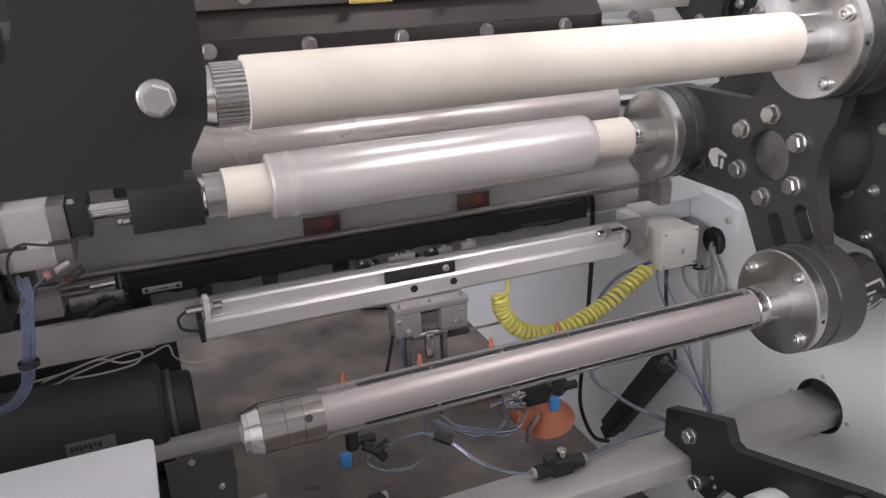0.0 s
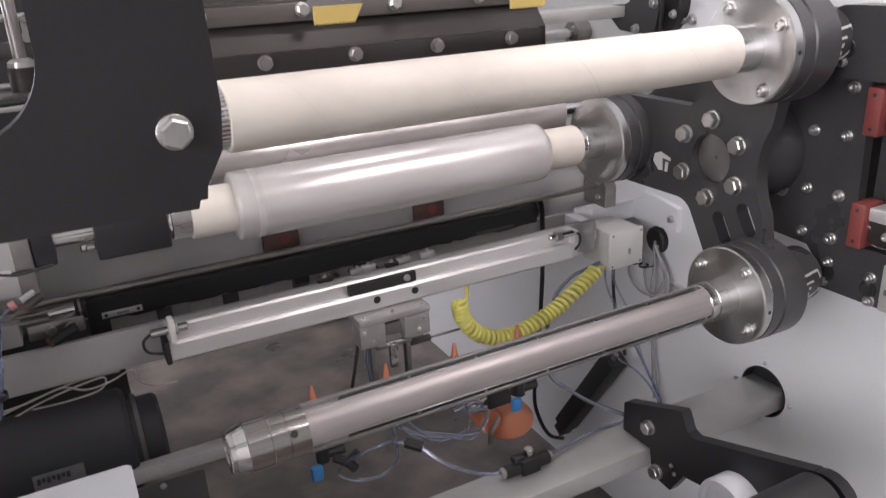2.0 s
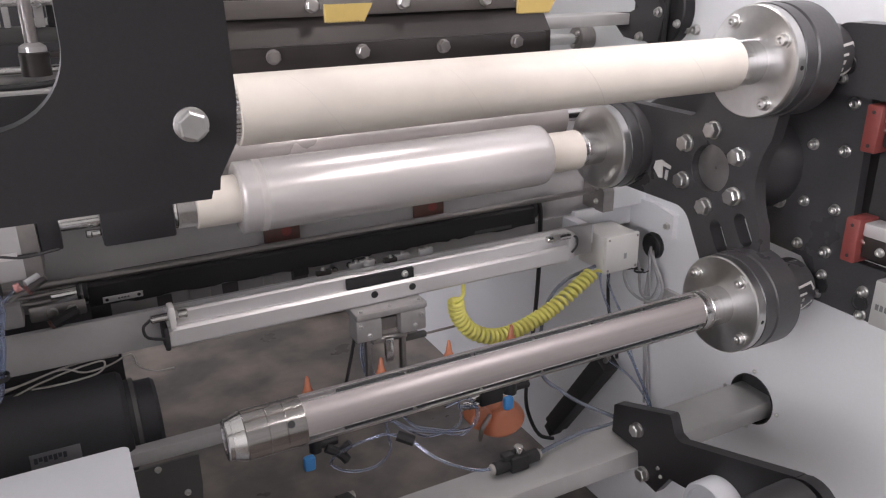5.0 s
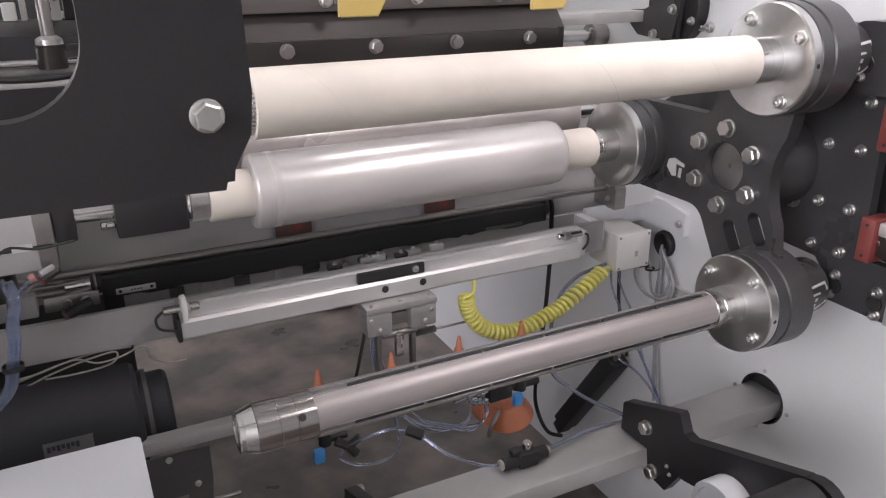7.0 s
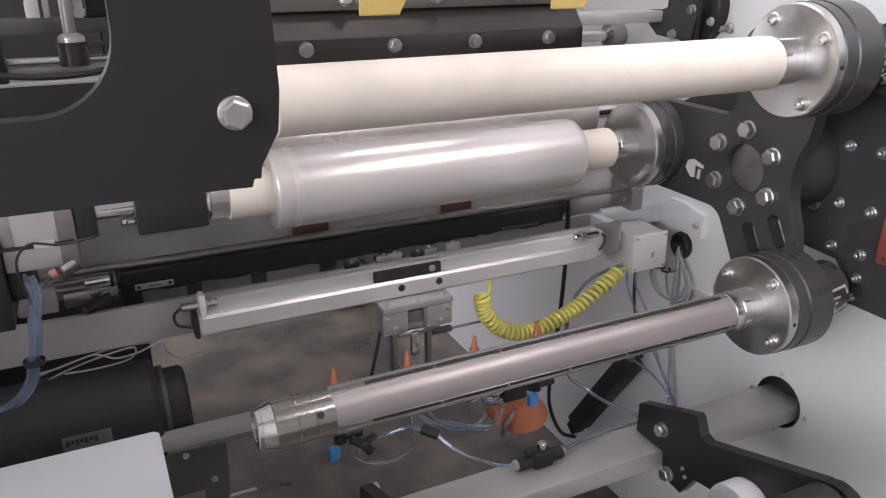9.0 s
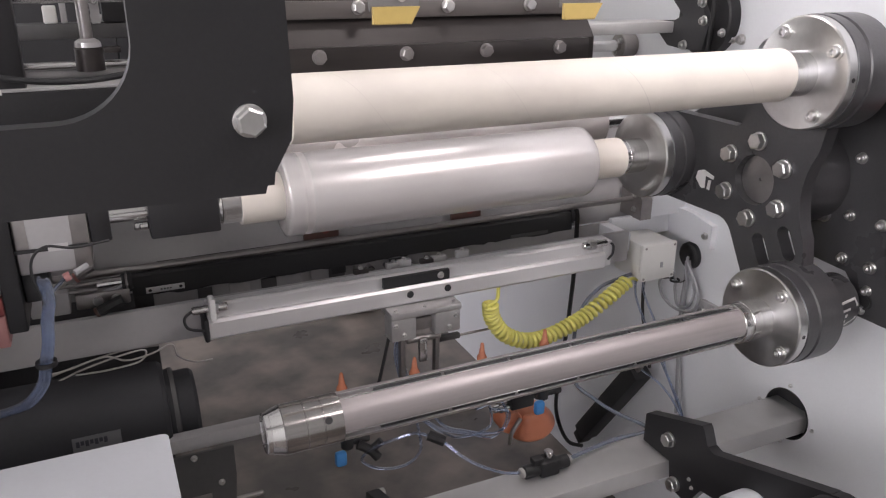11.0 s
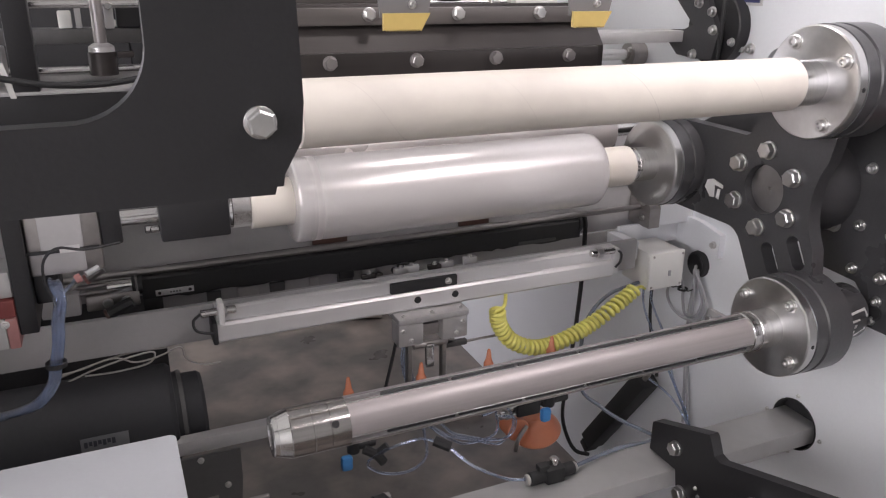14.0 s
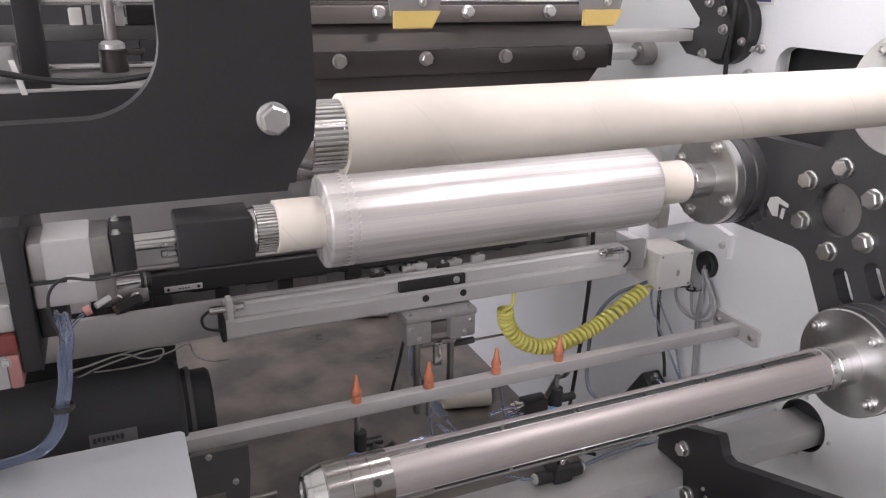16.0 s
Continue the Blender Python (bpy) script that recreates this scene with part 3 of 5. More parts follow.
def tailstock():
    """The sliding support that holds the free end of the wound shaft."""
    y, z = BACK
    t = thing("tailstock", (-1.35, y, z), "black tailstock block with a bright pin holding the shaft end", "tailstock")
    part("block", box(-1.3955, -1.279, y - 0.04, y + 0.05, z - 0.040, z + 0.034, 0.004), BLACK, t)
    part("pin_nut", rod("x", (0, y - 0.01, z - 0.022), 0.007, -1.42, -1.396, n=6), CHROME, t)
    part("pin_nut", rod("x", (0, y - 0.02, z - 0.020), 0.005, -1.412, -1.396, n=6), CHROME, t)
    part("pin", rod("x", (0, y, z), 0.014, -1.46, -1.39), CHROME, t, "chromed pin")
    part("cap_block", box(-1.489, -1.456, y - 0.040, y + 0.05, z - 0.032, z + 0.03, 0.003), BLACK, t)
    cyl = part("cylinder", box(-1.6005, -1.4895, y - 0.045, y + 0.045, z - 0.072, z + 0.03, 0.005), DULL_STEEL, t, "grey aluminium pneumatic cylinder")
    part("sleeve", box(-1.581, -1.5155, y - 0.047, y + 0.047, z - 0.071, z + 0.0325, 0.005), LIGHT_GREY, cyl)
    part("paper_tag", box(-1.553, -1.523, y - 0.0492, y - 0.0487, z - 0.034, z - 0.022, 0), PAPER, cyl, "white paper tag")
    part("slot", box(-1.604, -1.494, y - 0.0486, y - 0.0475, z - 0.033, z - 0.027, 0), RUBBER, cyl)
    part("carrier_plate", box(-1.630, -1.6015, y - 0.055, y + 0.25, z - 0.165, z + 0.06, 0.003), BLACK, t)
    part("valve_box", box(-1.601, -1.562, y - 0.030, y + 0.045, z - 0.125, z - 0.0725, 0.003), BLACK, t, "black valve box under the cylinder")
    for yy in (y - 0.04, y + 0.03):
        bolt(t, (-1.48, yy, z + 0.03), "+z", 0.005, "cap", "screw")
    for k in range(7):
        rnd = random.Random(k + 11)
        o, q = 0.0062 * (k % 3) - 0.006, 0.0062 * (k // 3)
        w1, w2 = 0.003 * (rnd.random() - 0.5), 0.006 * (rnd.random() - 0.5)
        part("air_tube", tube([(-1.575 + o, 0.236, 0.905 - 0.008 * (k % 2)), (-1.566 + o + w1, 0.185 + q, 0.925 + w2), (-1.561 + o + w2, 0.155 + q, 0.905), (-1.567 + o + w1, 0.15 + q, 0.870), (-1.572 + o, 0.15 + q, 0.8347), (-1.5825 + o, 0.15 + q, 0.7925),
                               (-1.589 + o, 0.15 + q, 0.766), (-1.6087 + o, 0.152 + q, 0.738), (-1.632 + o, 0.155 + q, 0.7235), (-1.69 + o, 0.17 + q, 0.707)], 0.0034), TUBE, t, "clear bluish air tube")
    part("cable_tie", lathe("z", (-1.5805, 0.156, 0.797), [(-0.004, 0.0145), (0.004, 0.0145), (0.004, 0.0162), (-0.004, 0.0162), (-0.004, 0.0145)], 20), RUBBER, t)
    part("sensor_cable", tube([(-1.462, 0.185, 0.980), (-1.5134, 0.165, 0.982), (-1.5507, 0.16, 0.9907), (-1.5723, 0.16, 0.974), (-1.577, 0.16, 0.942), (-1.569, 0.158, 0.908), (-1.566, 0.155, 0.88)], 0.0022), RUBBER, t)
    part("hose_nut", tube([(-1.536, 0.20, 0.9204), (-1.527, 0.2015, 0.9235)], 0.0075, 12), PINK, t, "pinkish plastic hose nut")
    part("hose_stub", tube([(-1.520, 0.203, 0.926), (-1.500, 0.215, 0.932)], 0.005, 10), GREY_CABLE, t)
    part("air_tube", tube([(-1.536, 0.20, 0.9204), (-1.5575, 0.19, 0.8998), (-1.566, 0.17, 0.87)], 0.003), TUBE, t, "clear bluish air tube")
    blk = part("rail_block", box(-1.70, -1.6305, y - 0.06, y + 0.02, z - 0.130, z - 0.100, 0.003), RED, t, "red plastic rail block end")
    part("bracket", box(-1.72, -1.6305, y - 0.05, y + 0.03, z - 0.099, z - 0.055, 0.003), GALV, t)
    part("bracket", box(-1.72, -1.648, y - 0.058, y + 0.02, z - 0.185, z - 0.1305, 0.003), GALV, t)
    part("wiper", box(-1.6478, -1.6305, y - 0.06, y + 0.02, z - 0.185, z - 0.1305, 0.003), PINK, t, "faded red plastic wiper")
    bolt(blk, (-1.648, y - 0.06, z - 0.14), "-y", 0.005, "cap", "screw")
    return t


def left_plate():
    """The black plate in front of the rollers' free ends."""
    g = thing("front_guard_plate", (-1.45, -0.48, 1.23), "thick black steel plate with an arched cut-out", "machine plate")
    out = [(-2.2, 1.226), (-1.372, 1.226), (-1.3365, 1.2255), (-1.3345, 1.232), (-1.329, 1.232), (-1.3275, 1.242), (-1.3125, 1.268), (-1.309, 1.30), (-1.3105, 1.36), (-1.3155, 1.50),
           (-1.424, 1.50), (-1.424, 1.352), *[(-1.482 + 0.058 * math.cos(radians(a)), 1.350 + 0.058 * math.sin(radians(a))) for a in range(-5, -91, -8)], (-1.482, 1.292), (-2.2, 1.287)]
    part("plate", plate(out, [], "y", -0.488, -0.468), BLACK, g)
    bolt(g, (-1.345, -0.488, 1.286), "-y", 0.0118, "hex")
    bolt(g, (-1.352, -0.488, 1.397), "-y", 0.0125, "hex")
    return g


def beam():
    """The cutting beam above, with bolts, comb guards and its mounting."""
    g = thing("knife_beam", (-0.7, 0.47, 1.25), "blackened steel beam with bolted strips", "machine beam")
    part("lower_strip", box(-1.30, -0.380, 0.438, 0.455, 1.188, 1.240, 0.002), BLACK_STEEL, g)
    b = plate([(0.456, 1.19), (0.456, 1.2395), (0.4985, 1.290), (0.4985, 1.322), (0.60, 1.322), (0.60, 1.19)], [], "x", -1.30, -0.355)
    part("beam_body", b, BLACK_STEEL, g)
    part("under_plate", plate([(-1.30, 1.09), (-0.465, 1.09), (-0.39, 1.187), (-1.30, 1.187)], [], "y", 0.458, 0.472), BLACK_STEEL, g)
    part("upper_strip", box(-1.30, -0.36, 0.482, 0.498, 1.292, 1.327, 0.002), BEAM_STRIP, g)
    part("back_strip", box(-1.30, -0.80, 0.615, 0.640, 1.330, 1.375, 0.002), BEAM_STRIP, g)
    part("top_channel", box(-1.30, -0.36, 0.601, 0.612, 1.25, 1.330, 0.002), BLACK_STEEL, g)
    for k in range(-1, 4):
        bolt(g, (-1.028 + 0.1883 * k, 0.438, 1.222), "-y", 0.0135, "hex", finish_=DULL_STEEL)
    for k in range(0, 4):
        bolt(g, (-1.1325 + 0.204 * k, 0.482, 1.3138), "-y", 0.0130, "hex")
    for x in (-1.008, -0.664):
        c = thing("comb_guard", (x, 0.08, 1.34), "dark grey bracket with a toothed yellow plastic comb", "comb guard", "comb guards")
        part("bracket", plate([(x - 0.041, 1.331), (x + 0.038, 1.331), (x + 0.046, 1.37), (x + 0.046, 1.52), (x - 0.046, 1.52), (x - 0.046, 1.37)], [], "y", 0.066, 0.070), COMB_GREY, c)
        teeth = [(x - 0.038, 1.338), (x - 0.038, 1.312)]
        for k in range(12):
            teeth += [(x - 0.038 + 0.0052 * k + 0.0026, 1.3145), (x - 0.038 + 0.0052 * (k + 1), 1.311)]
        teeth += [(x + 0.0395, 1.338)]
        part("comb", plate(teeth, [], "y", 0.058, 0.0655), AMBER, c, "yellow toothed comb")
        bolt(c, (x + 0.012, 0.066, 1.351), "-y", 0.0050, "cap", "screw")
    rail = thing("guard_rail", (-0.9, 0.085, 1.54), "grey overhead rail that carries the combs", "rail")
    part("rail", box(-2.2, 0.0, 0.071, 0.10, 1.49, 1.55, 0.003), LIGHT_GREY, rail)
    # what stands on and behind the beam
    tr = thing("tension_rod", (-0.6, 0.66, 1.335), "bright steel rod behind the knife beam", "rod")
    part("rod", rod("x", (0, 0.66, 1.330), 0.008, -0.82, -0.50), CHROME, tr)
    part("collar", rod("x", (0, 0.66, 1.330), 0.017, -0.560, -0.535), DULL_STEEL, tr)
    part("bearing_block", box(-0.50, -0.38, 0.63, 0.70, 1.300, 1.352, 0.004), WHITE_PLASTIC, tr, "white plastic bearing block")
    part("clamp", box(-0.69, -0.635, 0.63, 0.69, 1.342, 1.385, 0.005), BLACK_STEEL, tr)
    part("foot", box(-0.82, -0.800, 0.613, 0.70, 1.28, 1.350, 0.003), BLACK_STEEL, tr)
    # mounting on the side frame
    h = thing("pivot_mount", (-0.05, 0.48, 1.29), "round black pivot flange with a square bar", "bearing mount")
    part("flange", lathe("x", (0, 0.45, 1.275), [(0, 0), (0, 0.092), (-0.03, 0.092), (-0.034, 0.088), (-0.034, 0)], 48), BLACK, h)
    arm = [(0.423, 1.200), (0.490, 1.196), (0.5516, 1.2009), (0.589, 1.2294), (0.589, 1.262), (0.532, 1.266), (0.503, 1.279), (0.600, 1.362), (0.66, 1.42), (0.50, 1.42), (0.440, 1.310), (0.408, 1.262)]
    part("arm", plate(arm, [], "x", -0.052, -0.035), TURRET_BLACK, h)
    part("square_bar", box(-0.354, -0.053, 0.532, 0.618, 1.234, 1.262, 0.002), GALV, h, "grey square cross bar")
    for y, z in ((0.4892, 1.2068), (0.4259, 1.2707), (0.4856, 1.3327), (0.4360, 1.3138)):
        bolt(h, (-0.052, y, z), "-x", 0.0095, "cap", "screw")
    bolt(h, (-0.034, 0.378, 1.245), "-x", 0.008, "cap", "screw")
    r = thing("guide_roller", (-0.1, 0.765, 1.18), "bright steel guide roller with a clamp collar", "roller")
    part("tube", rod("x", (0, 0.765, 1.18), 0.016, -1.3, -0.0), CHROME, r)
    part("collar", rod("x", (0, 0.765, 1.18), 0.034, -0.05, -0.0), DULL_STEEL, r)
    bolt(r, (-0.05, 0.752, 1.195), "-x", 0.006, "cap", "screw")
    bolt(r, (-0.05, 0.775, 1.16), "-x", 0.006, "cap", "screw")


def rollers():
    r = thing("contact_roller", (-0.9, 0.415, 1.045), "smooth steel contact roller behind the film roll", "roller")
    part("tube", rod("x", (0, 0.415, 1.045), 0.055, -1.31, -0.36, n=48), ROLLER, r)
    part("journal", rod("x", (0, 0.415, 1.045), 0.018, -0.36, 0.0), CHROME, r)
    part("bearing_block", box(-1.42, -1.312, 0.36, 0.47, 0.99, 1.11, 0.004), BLACK, r)
    d = thing("rear_cover_sheet", (-0.9, 0.62, 0.86), "light grey inclined sheet-metal cover behind the rod", "cover panel")
    part("sheet", plate([(0.566, 0.726), (0.566, 0.800), (0.690, 1.000), (0.693, 0.998), (0.569, 0.799), (0.569, 0.726)], [], "x", -1.80, -0.030), LIGHT_GREY, d)
    # The sheet is uncut; a dark strip gives the slot's shade.
    part("slot", box(-1.377, -1.06, 0.5635, 0.5658, 0.786, 0.791, 0), DARK, d, "dark strip standing in for a slot's shade")
    part("end_foot", box(-0.030, 0.0, 0.566, 0.640, 0.726, 0.800, 0.003), SHEET, d)
    c = thing("chrome_rod", (-0.8, 0.515, 0.80), "long chromed guide rod in clamp blocks", "guide rod")
    part("rod", rod("x", (0, 0.515, 0.8005), 0.0075, -1.72, -0.12), DULL_STEEL, c)
    blk = part("clamp_block", plate([(0.47, 0.75), (0.47, 0.805), (0.49, 0.83), (0.56, 0.83), (0.56, 0.75)], [], "x", -0.15, -0.115), DULL_STEEL, c)
    part("mount_plate", box(-0.115, 0.0, 0.47, 0.56, 0.755, 0.83, 0.003), WHITE, c)
    bolt(blk, (-0.15, 0.50, 0.815), "-x", 0.006, "cap", "screw")
    bolt(blk, (-0.15, 0.50, 0.775), "-x", 0.006, "cap", "screw")
    s = thing("static_bar", (-0.9, 0.515, 0.75), "black static eliminator bar with a small maker plate", "static bar")
    prof = [(0.507, 0.740), (0.507, 0.784), (0.510, 0.788), (0.54, 0.788), (0.54, 0.740)]
    part("bar", plate(prof, [], "x", -1.434, -0.345), RUBBER, s)
    rnd = random.Random(4)
    low = [(-1.43, 0.742)]
    x = -1.40
    while x < -0.36:
        low.append((x, 0.739 - 0.007 * rnd.random()))
        x += 0.012 + 0.03 * rnd.random()
    low += [(-0.355, 0.742)]
    part("needle_strip", plate(low, [], "y", 0.514, 0.522), RUBBER, s)
    part("tab", box(-1.005, -0.970, 0.5075, 0.5135, 0.720, 0.7395, 0.001), RUBBER, s)
    part("end_bracket", box(-1.434, -1.395, 0.5075, 0.5135, 0.705, 0.7395, 0.001), RUBBER, s)
    part("clip", box(-0.53, -0.42, 0.505, 0.5068, 0.741, 0.750, 0.0004), DARK_PLATE, s)
    lab = part("maker_plate", box(-1.408, -1.330, 0.5045, 0.5065, 0.7445, 0.7575, 0.0005), ALU, s, "small metal maker plate")
    for k in range(4):
        part("print_bar", box(-1.379 + 0.006 * k, -1.375 + 0.006 * k, 0.5030, 0.5043, 0.7495, 0.7525, 0), PLATE_GREY, lab)
    for x in (-1.400, -1.338):
        part("plate_screw", rod("y", (x, 0.5043, 0.751), 0.0035, -0.0012, 0.0, 0.0003, 12), RUBBER, lab)
    part("clamp", lathe("x", (0, 0.52, 0.775), [(-1.442, 0), (-1.442, 0.024), (-1.434, 0.024), (-1.434, 0)], 20), RUBBER, s)
    part("clamp", lathe("x", (0, 0.52, 0.775), [(-0.350, 0), (-0.350, 0.022), (-0.342, 0.022), (-0.342, 0)], 20), RUBBER, s)


def tray():
    # Grey strip and straps added in place of translucent film pieces and hardware.
    g = thing("scrap_tray", (-0.9, 0.55, 0.68), "grey strip standing in for film pieces behind the static bar", "tray")
    part("strip", box(-1.42, -0.12, 0.556, 0.562, 0.63, 0.724, 0.001), LIGHT_GREY, g)
    rnd = random.Random(9)
    for k in range(7):
        x = -1.31 + 0.075 * k + 0.02 * rnd.random()
        w_ = 0.02 + 0.03 * rnd.random()
        part("strap", box(x, x + w_, 0.549, 0.5555, 0.66, 0.718, 0.001), GUNMETAL if k % 2 else DARK_PLATE, g)
    for x, r in ((-0.90, 0.010), (-0.855, 0.007), (-0.80, 0.009), (-0.745, 0.008)):
        part("fitting", rod("y", (x, 0.530, 0.705), r, 0.0, 0.0255), CHROME if r > 0.0085 else RUBBER, g)
    part("end_lug", box(-0.125, 0.0, 0.556, 0.562, 0.66, 0.70, 0.001), LIGHT_GREY, g)


def reflection_patches():
    # Brown plates with red spots imitate reflections of dark, orange-lit squares.
    for x in (-1.013, -0.638):
        w = thing("reflector_patch", (x, 0.55, 0.84), "brown plate with a red spot, painted as a reflection", "reflector", "reflectors")
        part("plate", box(x - 0.042, x + 0.042, 0.548, 0.556, 0.797, 0.836, 0.002), BROWN, w)
        part("spot", rod("y", (x + 0.01, 0.548, 0.820), 0.012, -0.001, 0.001, 0.0004, 14), RED, w)
        part("stem", box(x - 0.006, x + 0.006, 0.5485, 0.5555, 0.785, 0.7965, 0.001), DULL_STEEL, w)
        part("foot", box(x - 0.012, x + 0.012, 0.515, 0.5555, 0.7805, 0.7845, 0.001), DULL_STEEL, w)


def traverse():
    """The rodless cylinder on its flat bar, the gripper, the junction box."""
    f = thing("flat_bar", (-0.9, 0.40, 0.72), "light grey flat cross bar", "cross bar")
    part("bar", box(-2.2, -0.235, 0.405, 0.42, 0.672, 0.752, 0.002), LIGHT_GREY, f)
    part("end_plate", box(-0.247, -0.217, 0.4205, 0.52, 0.690, 0.740, 0.002), WHITE, f)
    part("end_arm", box(-0.217, -0.0185, 0.505, 0.52, 0.690, 0.752, 0.002), WHITE, f)
    part("end_bracket", plate([(0.34, 0.69), (0.34, 0.755), (0.42, 0.77), (0.56, 0.77), (0.56, 0.69)], [], "x", -0.018, 0.0), WHITE, f)
    bolt(f, (-0.018, 0.359, 0.723), "-x", 0.009, "hex")
    c = thing("rodless_cylinder", (-0.8, 0.37, 0.72), "aluminium rodless pneumatic cylinder with a black slider", "pneumatic cylinder")
    prof = [(0.352, 0.690), (0.352, 0.722), (0.357, 0.728), (0.366, 0.728), (0.368, 0.738), (0.368, 0.752), (0.372, 0.757), (0.378, 0.757), (0.378, 0.754), (0.382, 0.754), (0.382, 0.757), (0.398, 0.757), (0.402, 0.753), (0.402, 0.69), (0.398, 0.685), (0.356, 0.685)]
    part("profile", plate(prof, [], "x", -1.305, -0.345), ALU, c)
    part("end_cap", box(-1.316, -1.3055, 0.345, 0.40, 0.684, 0.734, 0.004), RUBBER, c, "black end cap")
    part("end_cap", box(-0.3445, -0.325, 0.355, 0.402, 0.69, 0.757, 0.004), ALU, c)
    part("slider", box(-0.932, -0.772, 0.3565, 0.3675, 0.7290, 0.7530, 0.0015), RUBBER, c, "black slider block")
    for x in (-0.871, -0.779):
        part("screw_hole", lathe("y", (x, 0.352, 0.709), [(-0.0015, 0), (-0.0015, 0.008), (0.001, 0.0085), (0.001, 0)], 16), RUBBER, c)
    bolt(c, (-0.795, 0.3565, 0.742), "-y", 0.006, "cap", "screw")
    # end fittings
    for x, sgn in ((-1.30, 1), (-0.375, -1)):
        fit = part("fitting", rod("x", (0, 0.360, 0.752), 0.0085, x - 0.035, x + 0.035), CHROME, c, "bright metal fitting")
        part("nut", rod("x", (0, 0.360, 0.752), 0.013, x + sgn * 0.004, x + sgn * 0.016, n=6), ZINC, fit)
    part("clip", box(-1.302, -1.290, 0.340, 0.37, 0.73, 0.778, 0.003), WHITE_PLASTIC, c, "white plastic clip")
    part("cable", tube([(-1.335, 0.36, 0.752), (-1.350, 0.352, 0.742), (-1.345, 0.348, 0.722), (-1.315, 0.345, 0.712)], 0.003), RUBBER, c)
    part("cable", tube([(-0.335, 0.36, 0.752), (-0.325, 0.352, 0.745), (-0.326, 0.35, 0.725), (-0.34, 0.35, 0.71)], 0.003), RUBBER, c)
    g = thing("gripper_bracket", (-0.85, 0.34, 0.65), "milled aluminium gripper bracket with screws", "bracket")
    part("top_block", box(-0.93, -0.76, 0.315, 0.40, 0.668, 0.684, 0.004), GUNMETAL, g)
    part("side_block", box(-0.93, -0.870, 0.318, 0.365, 0.615, 0.668, 0.004), GUNMETAL, g)
    part("side_block", box(-0.825, -0.762, 0.318, 0.365, 0.615, 0.668, 0.004), GUNMETAL, g)
    part("shield", box(-0.80, -0.745, 0.40, 0.412, 0.59, 0.668, 0.003), BLACK_STEEL, g)
    part("hose_guide", tube([(-0.925, 0.35, 0.615), (-0.935, 0.355, 0.56), (-0.955, 0.36, 0.47)], 0.004), RUBBER, g)
    part("bridge", box(-0.87, -0.825, 0.335, 0.365, 0.625, 0.655, 0.003), DULL_STEEL, g)
    part("stop_arm", box(-0.803, -0.735, 0.372, 0.386, 0.562, 0.576, 0.003), DARK_PLATE, g, "black stop arm")
    part("stop_rod", rod("x", (0, 0.379, 0.568), 0.003, -0.736, -0.64), DULL_STEEL, g)
    part("pivot_pin", rod("x", (0, 0.335, 0.605), 0.008, -0.89, -0.805), DULL_STEEL, g)
    part("lever", box(-0.862, -0.842, 0.32, 0.335, 0.55, 0.61, 0.004), CHROME, g)
    part("lever", box(-0.90, -0.888, 0.34, 0.36, 0.42, 0.615, 0.003), DULL_STEEL, g)
    part("lever", box(-0.815, -0.803, 0.34, 0.36, 0.47, 0.615, 0.003), DULL_STEEL, g)
    for x in (-0.915, -0.847, -0.775):
        bolt(g, (x, 0.328, 0.684), "+z", 0.0045, "cap", "screw")
    for x, z in ((-0.92, 0.655), (-0.775, 0.655), (-0.90, 0.630), (-0.79, 0.630)):
        bolt(g, (x, 0.318, z), "-y", 0.0045, "cap", "screw")
    j = thing("junction_box", (-0.15, 0.43, 0.66), "white plastic junction box with corner screws", "junction box")
    part("body", box(-0.200, -0.092, 0.397, 0.503, 0.611, 0.711, 0.006), WHITE_PLASTIC, j)
    part("lid", box(-0.202, -0.090, 0.382, 0.396, 0.609, 0.713, 0.005), WHITE_PLASTIC, j)
    for x in (-0.193, -0.099):
        for z in (0.618, 0.704):
            part("screw", rod("y", (x, 0.382, z), 0.0035, -0.0015, 0.002, 0.0005, 10), DULL_STEEL, j)
    part("label", box(-0.142, -0.134, 0.3795, 0.3815, 0.645, 0.66, 0), GREY_CABLE, j)
    part("connector", rod("x", (0, 0.44, 0.655), 0.016, -0.0915, -0.06), RUBBER, j, "black cable gland")
    part("knockout", rod("x", (-0.2005, 0.455, 0.660), 0.014, -0.0006, 0.001, 0.0003, 20), WHITE_PLASTIC, j)


def core_scraps():
    """Two cut ends of core tube lying on the floor."""
    for px, py, turn, ln in ((-0.345, 2.43, -20, 0.10), (-0.245, 1.43, -14, 0.10)):
        c = thing("core_offcut", (px, py, FLOOR_Z), "short white cardboard core offcut lying on the floor", "core offcut", "core offcuts")
        b = lathe("x", (0, 0, 0), [(-ln, 0.0440), (ln, 0.0440), (ln, 0.0385), (-ln, 0.0385), (-ln, 0.0440)], 32)
        bmesh.ops.transform(b, matrix=pose(px, py, FLOOR_Z + 0.0445, 0, 0, turn), verts=b.verts)
        part("tube", b, CORE, c)
    # oil on the floor
    s = thing("oil_stain", (-0.14, 0.54, FLOOR_Z), "dark brown oil stain on the concrete floor", "stain")
    for cx, cy, a, q in ((-0.148, 0.565, 0.026, 1.9), (-0.125, 0.505, 0.018, 1.5), (-0.105, 0.445, 0.011, 1.2)):
        rnd = random.Random(int(cy * 1000))
        pts = [(cx + a * (1 + 0.25 * rnd.random()) * math.cos(2 * math.pi * k / 22), cy + a * q * (1 + 0.2 * rnd.random()) * math.sin(2 * math.pi * k / 22)) for k in range(22)]
        part("spot", plate(pts, [], "z", FLOOR_Z + 0.0003, FLOOR_Z + 0.0012), OIL, s)


